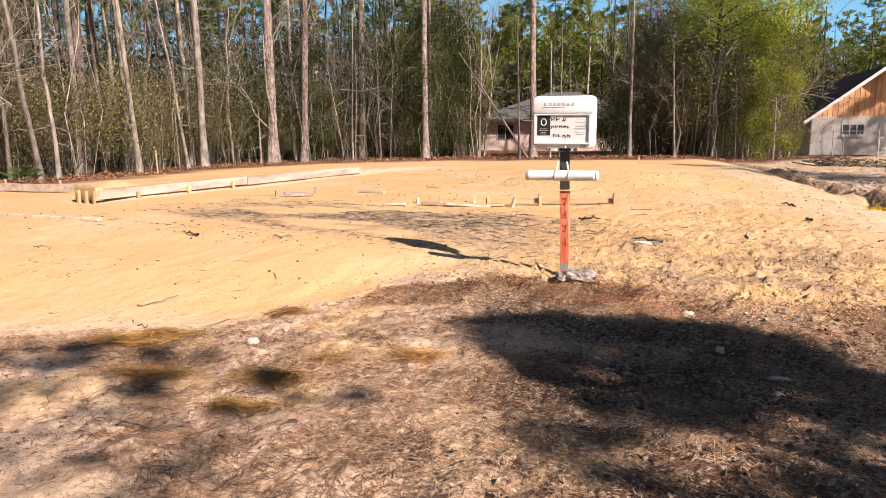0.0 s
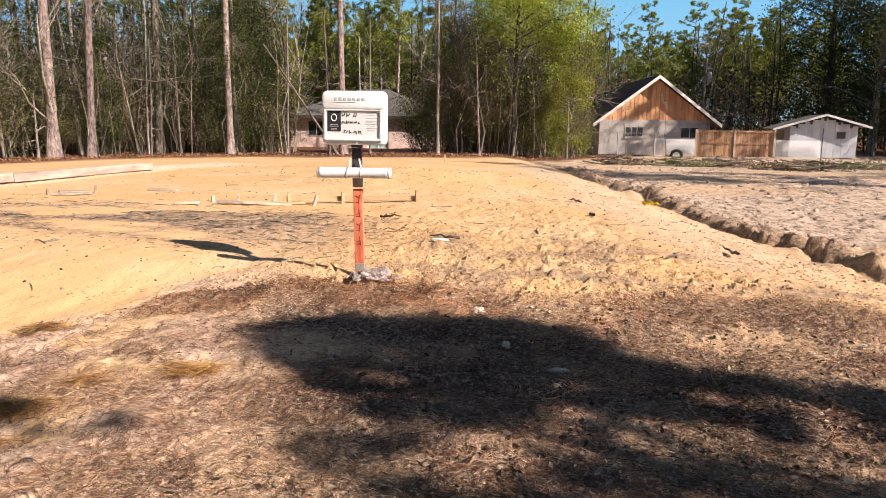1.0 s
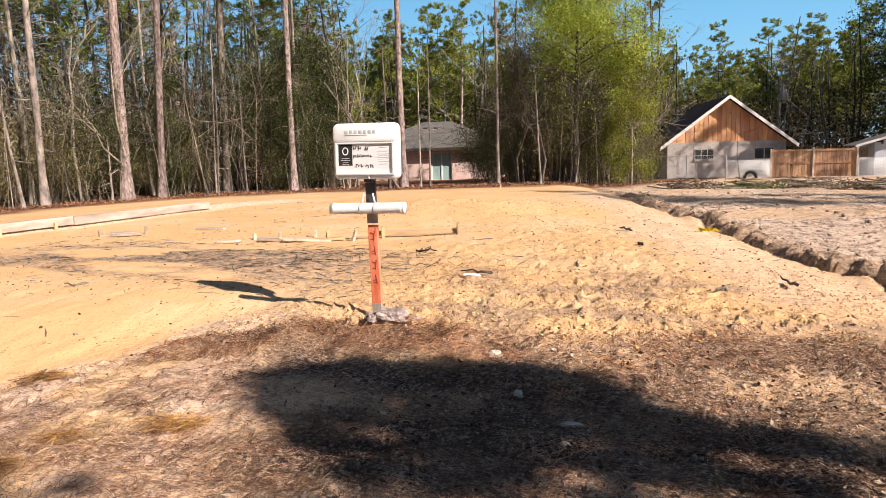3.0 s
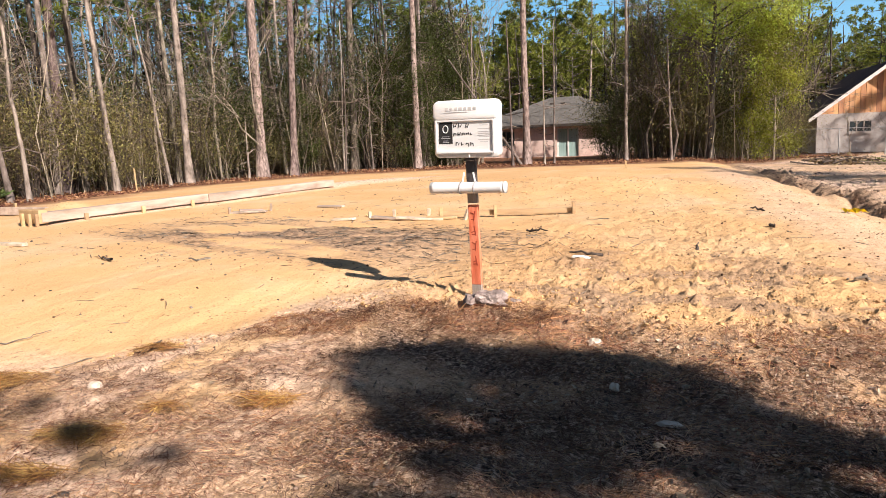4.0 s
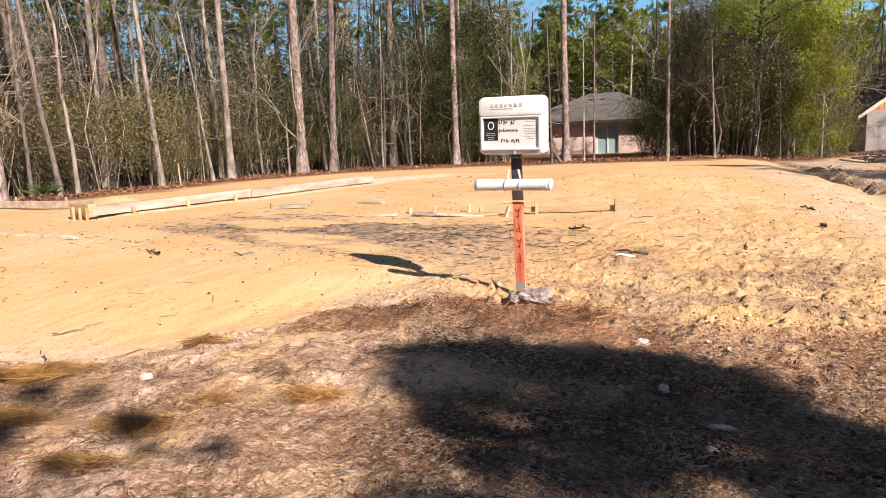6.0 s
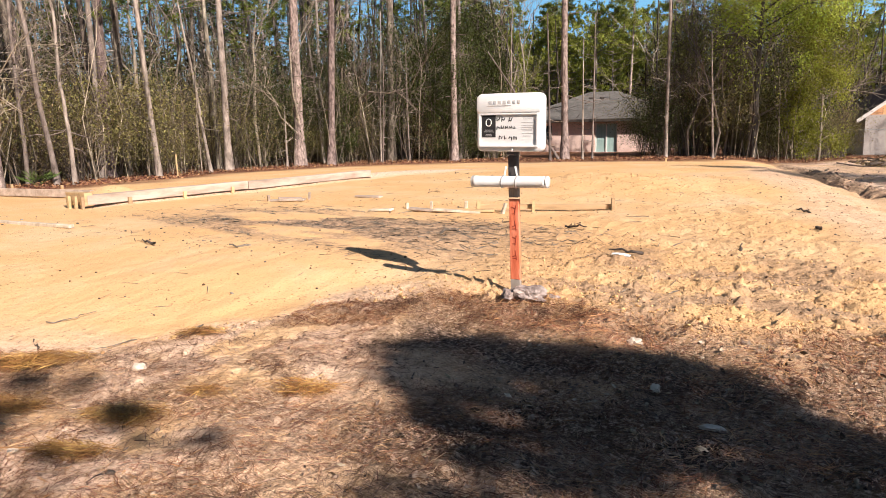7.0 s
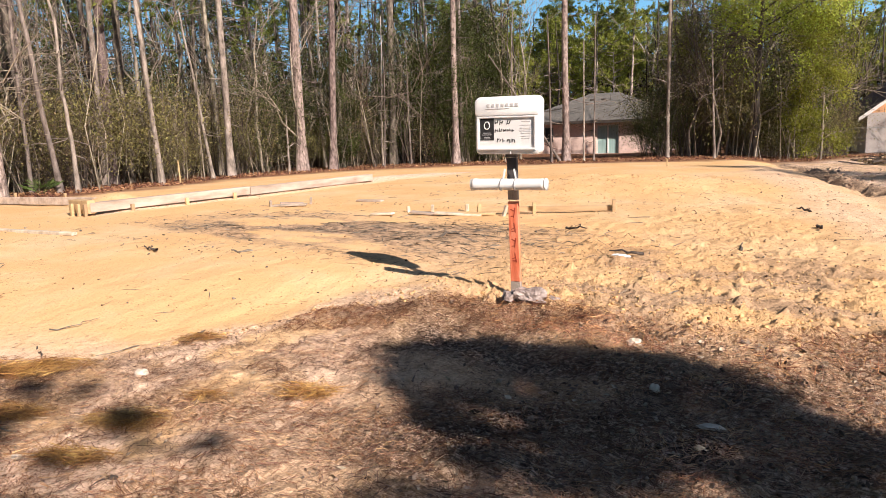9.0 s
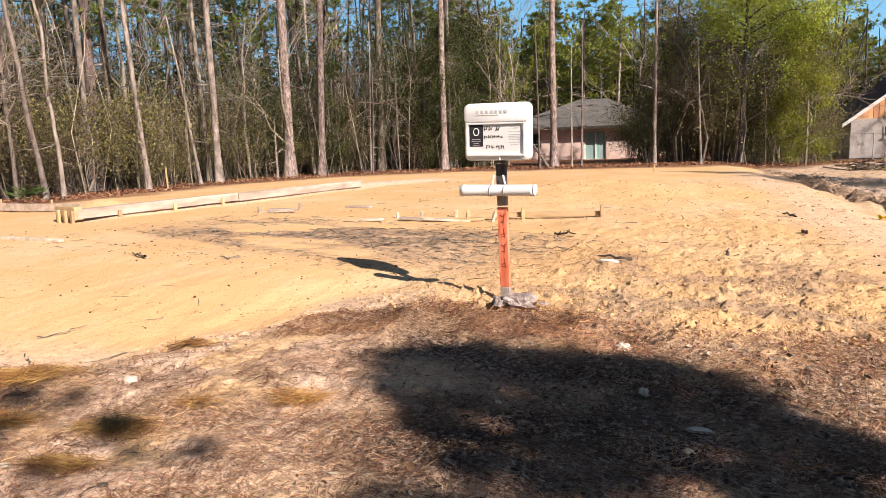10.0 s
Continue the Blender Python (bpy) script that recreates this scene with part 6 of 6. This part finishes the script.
# pines behind the stucco house
for i, (x, y) in enumerate(((-27.5, 64.0), (-24.0, 63.0), (-20.5, 62.0), (-17.5, 64.0), (-14.5, 62.5), (-11.5, 63.5), (-8.0, 61.0), (-5.0, 63.0))):
    copy_thing(side_pine, Matrix.Identity(4)).matrix_world = pose(x, y, gz(x, y), 0, 0, 61 * i)


# unseen pines added round the back of the lot to screen off skylight
back = np.random.default_rng(91)
for i in range(12):
    az, d = back.uniform(60, 275), back.uniform(16, 45)
    x, y = polar(az, d)
    if (x > 6 and -14 < y < 8 and d < 30):
        continue
    copy_thing(side_pine, Matrix.Identity(4)).matrix_world = pose(x, y, gz(x, y), 0, 0, 37 * i)


# unseen oaks added behind the camera, which keep skylight off the front ground
for i, (az, d, k) in enumerate(((146, 15, 0.9), (165, 13, 0.8), (184, 16, 1.0), (203, 13, 0.85), (222, 16, 0.95), (240, 14, 0.8), (257, 18, 1.0), (272, 22, 1.0), (175, 24, 1.1), (212, 25, 1.1))):
    x, y = polar(az, d)
    copy_thing(oak, Matrix.Identity(4)).matrix_world = pose(x, y, gz(x, y), 0, 0, 53 * i) @ Matrix.Diagonal((k, k, k, 1))


# ---------------------------------------------------------------- litter, clods and brush
CLUMPS = ((-4.17, 3.86, 0.46), (-3.44, 3.39, 0.30), (-2.48, 3.25, 0.24), (-2.64, 3.66, 0.26), (-2.54, 4.13, 0.15), (-2.08, 4.54, 0.24), (-3.6, 4.9, 0.2), (-2.88, 5.55, 0.14))


def needles():
    r = np.random.default_rng(12)

    def straw(n, keep, length, width, name, mat, label, lift=0.012, align=None, area=(-7.5, 6.5, 0.8, 8.6)):
        x = r.uniform(area[0], area[1], n)
        y = r.uniform(area[2], area[3], n)
        e, sand, side = zones(x, y)
        k = keep(x, y, e, sand, r.uniform(0, 1, n))
        x, y = x[k], y[k]
        m = len(x)
        a = r.uniform(0, 2 * np.pi, m) if align is None else r.normal(align, 0.8, m)
        ln = length * r.uniform(0.5, 1.3, m)
        bend = r.normal(0, 0.04, m)
        pts = []
        for t in (-0.5, 0.0, 0.5):
            ang = a + bend * t
            px, py = x + np.cos(ang) * ln * t, y + np.sin(ang) * ln * t
            pz = ground_z(px, py) + lift * r.uniform(0.1, 1.3, m)
            pts.append(np.stack([px, py, pz], 1))
        pts[1][:, 2] = np.maximum(pts[1][:, 2], (pts[0][:, 2] + pts[2][:, 2]) / 2)
        w = width * r.uniform(0.6, 1.4, m)
        nx, ny = -np.sin(a) * w / 2, np.cos(a) * w / 2
        off = np.stack([nx, ny, r.normal(0, 0.3, m) * w], 1)
        v = np.stack([pts[0] - off, pts[0] + off, pts[1] - off, pts[1] + off, pts[2] - off * 0.4, pts[2] + off * 0.4], 1).reshape(-1, 3)
        b = np.arange(m)[:, None] * 6
        f = np.concatenate([b + [0, 2, 3, 1], b + [2, 4, 5, 3]], 0)
        tagged(obj(name, mesh_of(name, v, f, mat)), label, "litter", kind="stuff")

    straw(330000, lambda x, y, e, s, u: (e < 0.25) & (s < 0.8) & (u < 0.04 + 0.40 * straw_zone(x, y)), 0.075, 0.0019, "pine_straw", M_STRAW, "reddish-brown fallen pine needles on the soil", 0.022, None, (-5.6, 4.6, 1.6, 7.2))
    straw(110000, lambda x, y, e, s, u: (e < 0.1) & (s < 0.7) & (u < 0.12 + 0.5 * sstep(0.40, 0.62, fbm(x * 1.9, y * 1.9, 3, 72))), 0.055, 0.0024, "dry_grass", M_STRAW_GREY, "grey dry grass and twigs on the soil", 0.018, None, (-5.6, 4.6, 1.6, 7.2))
    # heaped straw along the edge of the fill
    straw(120000, lambda x, y, e, s, u: (np.abs(e + 0.30 + 0.3 * (fbm(x * 1.5, y * 1.5, 2, 73) - 0.5)) < 0.30) & (u < 0.30 * sstep(0.30, 0.55, fbm(x * 1.4, y * 1.4, 3, 74)) * (1 - 0.75 * sstep(-0.6, 0.4, x))), 0.10, 0.0024, "straw_heap", M_STRAW_RED, "raked heap of reddish pine straw", 0.035, None, (-3.3, 3.6, 5.3, 7.4))
    clumps = CLUMPS

    def gold(x, y, e, s, u):
        k = np.zeros(len(x), bool)
        for cx, cy, cr in clumps:
            dx, dy = x - cx, y - cy
            k |= (np.hypot(dx * 0.9 + dy * 0.5, (dy * 0.9 - dx * 0.5) * 2.4) < cr * (0.15 + 1.0 * u))
        return k

    straw(85000, gold, 0.15, 0.0024, "golden_straw", M_STRAW_GOLD, "clumps of golden fallen pine needles", 0.05, 0.3, (-4.9, -1.7, 2.9, 5.2))

    # dark twigs and roots strewn over the stripped soil and the field
    straw(9000, lambda x, y, e, s, u: (u < sstep(0.42, 0.6, fbm(x * 0.7 + 3, y * 2.4, 5, 63)) * np.exp(-(((x + 5.6) / 3.4) ** 4 + ((y - 8.8) / 1.4) ** 4))), 0.16, 0.006, "twigs", M_BARK_DARK, "dark twigs over the stripped soil patch", 0.012, 0.35, (-11, -1, 6.5, 11))
    straw(5000, lambda x, y, e, s, u: (e > 0.4) & (u < 0.25 * sstep(0.45, 0.65, fbm(x * 0.5, y * 1.2, 3, 83))), 0.18, 0.007, "twigs", M_BARK_DARK, "dark twigs strewn over the sand", 0.012, None, (-10, 6, 5, 20))


needles()


def dead_leaves():
    r = np.random.default_rng(17)
    n = 15000
    x, y = r.uniform(-3.5, 4.5, n), r.uniform(2.6, 6.6, n)
    e, sand, side = zones(x, y)
    k = (e < -0.1) & (r.uniform(0, 1, n) < 0.05 + 0.95 * sstep(-1.6, 0.0, x))
    x, y = x[k], y[k]
    c = np.stack([x, y, ground_z(x, y) + 0.014], 1)
    ax = np.stack([r.normal(0, 1, len(x)), r.normal(0, 1, len(x)), r.normal(0, 0.3, len(x))], 1)
    s = Soup()
    s.leaves(c, 0.034 * (0.6 + 1.1 * r.uniform(0, 1, len(x)) ** 3), r, 0.5, 0, ax)
    tagged(obj("dead_leaves", s.mesh("dead_leaves", M_DEAD_LEAF)), "brown curled dead leaves in the litter", "litter", kind="stuff")


dead_leaves()


def woods_litter():
    """Reddish straw and leaves along the foot of the woods."""
    r = np.random.default_rng(23)
    n = 150000
    az, d = np.radians(r.uniform(-75, 5, n)), r.uniform(10, 44, n)
    x, y = 1 + d * np.sin(az), 1.5 + d * np.cos(az)
    w = woods_depth(x, y)
    k = (w > -2.2) & (w < 4) & (r.uniform(0, 1, n) < sstep(-2.0, 0.4, w + 1.6 * (fbm(x * 0.7, y * 0.7, 3, 91) - 0.5)))
    x, y = x[k], y[k]
    c = np.stack([x, y, ground_z(x, y) + r.uniform(0.0, 0.07, len(x))], 1)
    ax = np.stack([r.normal(0, 1, len(x)), r.normal(0, 1, len(x)), r.normal(0, 0.35, len(x))], 1)
    s = Soup()
    s.leaves(c, 0.11, r, 0.35, 0, ax)
    tagged(obj("leaf_litter", s.mesh("leaf_litter", M_LITTER_RED)), "reddish-brown straw and leaves under the woods' edge", "litter", kind="stuff")


woods_litter()


def bark_piece(x, y, rot):
    root = thing("bark_piece", pose(x, y, gz(x, y) + 0.012, 12, 8, rot), "small dark reddish bark piece on pale soil", "bark")
    part("bark_flake", blob(0.028, 0.016, 0.012, 8, 0.35, 2), M_BARK_DARK, root)
    s = Soup()
    s.tube([(-0.01, 0, 0.0), (-0.05, -0.03, 0.006), (-0.075, -0.07, 0.0)], [0.004, 0.003, 0.002], 5)
    obj("twig", s.mesh("twig", M_BARK_DARK), root)


bark_piece(-2.08, 3.22, 40)


def clods():
    r = np.random.default_rng(14)
    ico = bmesh.new()
    bmesh.ops.create_icosphere(ico, subdivisions=1, radius=1)
    bv = np.array([v.co[:] for v in ico.verts])
    bf = np.array([[v.index for v in f.verts] for f in ico.faces])
    ico.free()

    def make(n, keep, size, name, mat, label, area=(-7, 5, 4, 14)):
        x, y = r.uniform(area[0], area[1], n), r.uniform(area[2], area[3], n)
        e, sand, side = zones(x, y)
        k = keep(x, y, e, sand, side, r.uniform(0, 1, n))
        x, y = x[k], y[k]
        m = len(x)
        s = size * (0.45 + 1.3 * r.uniform(0, 1, m) ** 4)
        v = bv[None] * s[:, None, None] * r.uniform(0.4, 1.6, (m, 12, 1)) * np.stack([np.ones(m), r.uniform(0.6, 1, m), r.uniform(0.5, 0.9, m)], 1)[:, None]
        a = r.uniform(0, 6.3, m)
        ca, sa = np.cos(a)[:, None], np.sin(a)[:, None]
        vx, vy = v[..., 0] * ca - v[..., 1] * sa, v[..., 0] * sa + v[..., 1] * ca
        v = np.stack([vx + x[:, None], vy + y[:, None], v[..., 2] + (ground_z(x, y) + s * 0.3)[:, None]], -1).reshape(-1, 3)
        f = (bf[None] + (np.arange(m) * 12)[:, None, None]).reshape(-1, 3)
        tagged(obj(name, mesh_of(name, v, f, mat)), label, "clods", kind="stuff")

    make(125000, lambda x, y, e, s, d, u: (e > -0.15) & (e < 3.2) & (x > -4.0) & (d < -0.3) & (u < 0.75 * sstep(-4.2, -1.2, x) * (1 - sstep(1.4, 3.2, e)) * (0.35 + 0.65 * sstep(0.42, 0.6, fbm(x * 2.6, y * 2.6, 3, 85))) + 0.05), 0.0078, "sand_clods", M_CLOD, "scattered clods of damp yellow sand")
    make(32000, lambda x, y, e, s, d, u: (np.abs(e - 0.16) < 0.2) & (x > -4.2) & (x < 2) & (u < 0.9), 0.014, "edge_clods", M_CLOD, "row of larger sand clods along the fill's edge")
    make(9000, lambda x, y, e, s, d, u: (d > 0.0) & (d < 7) & (y > 7) & (u < np.exp(-np.abs(d - 0.4) / 0.5) * 0.9 + 0.12), 0.03, "soil_clods", M_CLOD_SOIL, "grey-brown soil clods on the ditch bank", (-4, 9, 7, 28))
    make(5000, lambda x, y, e, s, d, u: (e < 0.1) & (u < 0.35), 0.014, "litter_clods", M_CLOD_SOIL, "small soil lumps among the litter", (-6, 5, 1.6, 8))
    make(9000, lambda x, y, e, s, d, u: (np.hypot((x + 4.3) / 2.0, (y - 15.0) / 1.8) < 1) | ((np.abs(y - 11.6 - 0.15 * (x + 6)) < 0.55) & (x < -3) & (u < 0.3)), 0.012, "mound_clods", M_CLOD, "clods of yellow sand on the mound", (-10, -2.5, 10, 18))


    # dark-coloured crumbs stand in for the small shadows between sand clods
    make(17000, lambda x, y, e, s, d, u: (e > 0.05) & (d < -0.1) & (u < (0.10 + 0.45 * sstep(-4.0, -1.5, x)) * (1 - 0.65 * sstep(2, 8, e)) * (0.25 + sstep(0.42, 0.6, fbm(x * 1.6, y * 1.6, 3, 84)))), 0.0085, "dark_clods", M_CLOD_SHADE, "small crumbs coloured dark as the shaded sides of sand clods", (-6.5, 3, 5, 17))
    # dark bark chips and twig ends strewn over the sand
    make(7000, lambda x, y, e, s, d, u: (e > 0.1) & (d < 0.2) & (u < 0.10 + 0.5 * sstep(0.5, 0.65, fbm(x * 0.8, y * 2.0, 3, 81))), 0.011, "bark_chips", M_BARK_DARK, "dark bark chips and twig ends on the sand", (-12, 3, 5, 20))


clods()


def stones():
    for x, y, rx, ry, rz, seed, label, rot in ((0.17, 5.24, 0.06, 0.03, 0.018, 1, "flat pale limestone piece lying in the litter", 20), (-0.25, 5.6, 0.032, 0.025, 0.04, 3, "small pale upright stone in the litter", 0),
                                         (-2.75, 3.1, 0.03, 0.02, 0.02, 4, "small pale stone on the soil", 0), (-3.35, 4.2, 0.05, 0.04, 0.035, 5, "pale lump of limestone on the soil", 0), (-0.6, 6.25, 0.06, 0.05, 0.04, 6, "pale lump of limestone by the sand", 0)):
        root = thing("stone", pose(x, y, gz(x, y) + 0.01, 0, 0, rot), label, "stone", "pale stones in the litter")
        part("rock", blob(rx, ry, rz, seed, 0.25, 3), M_STONE, root)


stones()


def brush_pile(x, y, w, n, seed, label):
    r = np.random.default_rng(seed)
    root = thing("brush_pile", pose(x, y, gz(x, y)), label, "brush pile", "brush piles on the far field")
    s, lf = Soup(), Soup()
    for i in range(n):
        a = r.normal(0.1, 0.5)
        c = np.array([r.normal(0, 0.4 * w), r.normal(0, 0.35), r.uniform(0.02, 0.25)])
        d = np.array([np.cos(a), np.sin(a), r.normal(0, 0.12)]) * r.uniform(0.3, 1.0)
        s.tube([c - d, c + r.normal(0, 0.06, 3), c + d], [0.028, 0.02, 0.008], 5)
    c = np.stack([r.normal(0, 0.4 * w, n * 26), r.normal(0, 0.4, n * 26), np.abs(r.normal(0.06, 0.14, n * 26))], 1)
    lf.leaves(c, 0.12, r, 0.4)
    tagged(obj("stickwork", s.mesh("stickwork", M_TWIG), root), kind="stuff")
    obj("foliage", lf.mesh("foliage", M_BRUSH_GREEN if seed % 2 else M_LEAF_BROWN), root)


for i, (x, y, w) in enumerate(((2.2, 31.5, 1.6), (4.5, 32, 1.8), (7.5, 32.5, 1.8), (6.0, 29.5, 1.5), (9.5, 33, 1.6), (0.0, 31.5, 1.4))):
    brush_pile(x, y, w, 22, 601 + i, "low heap of cut branches and leaves on sand")
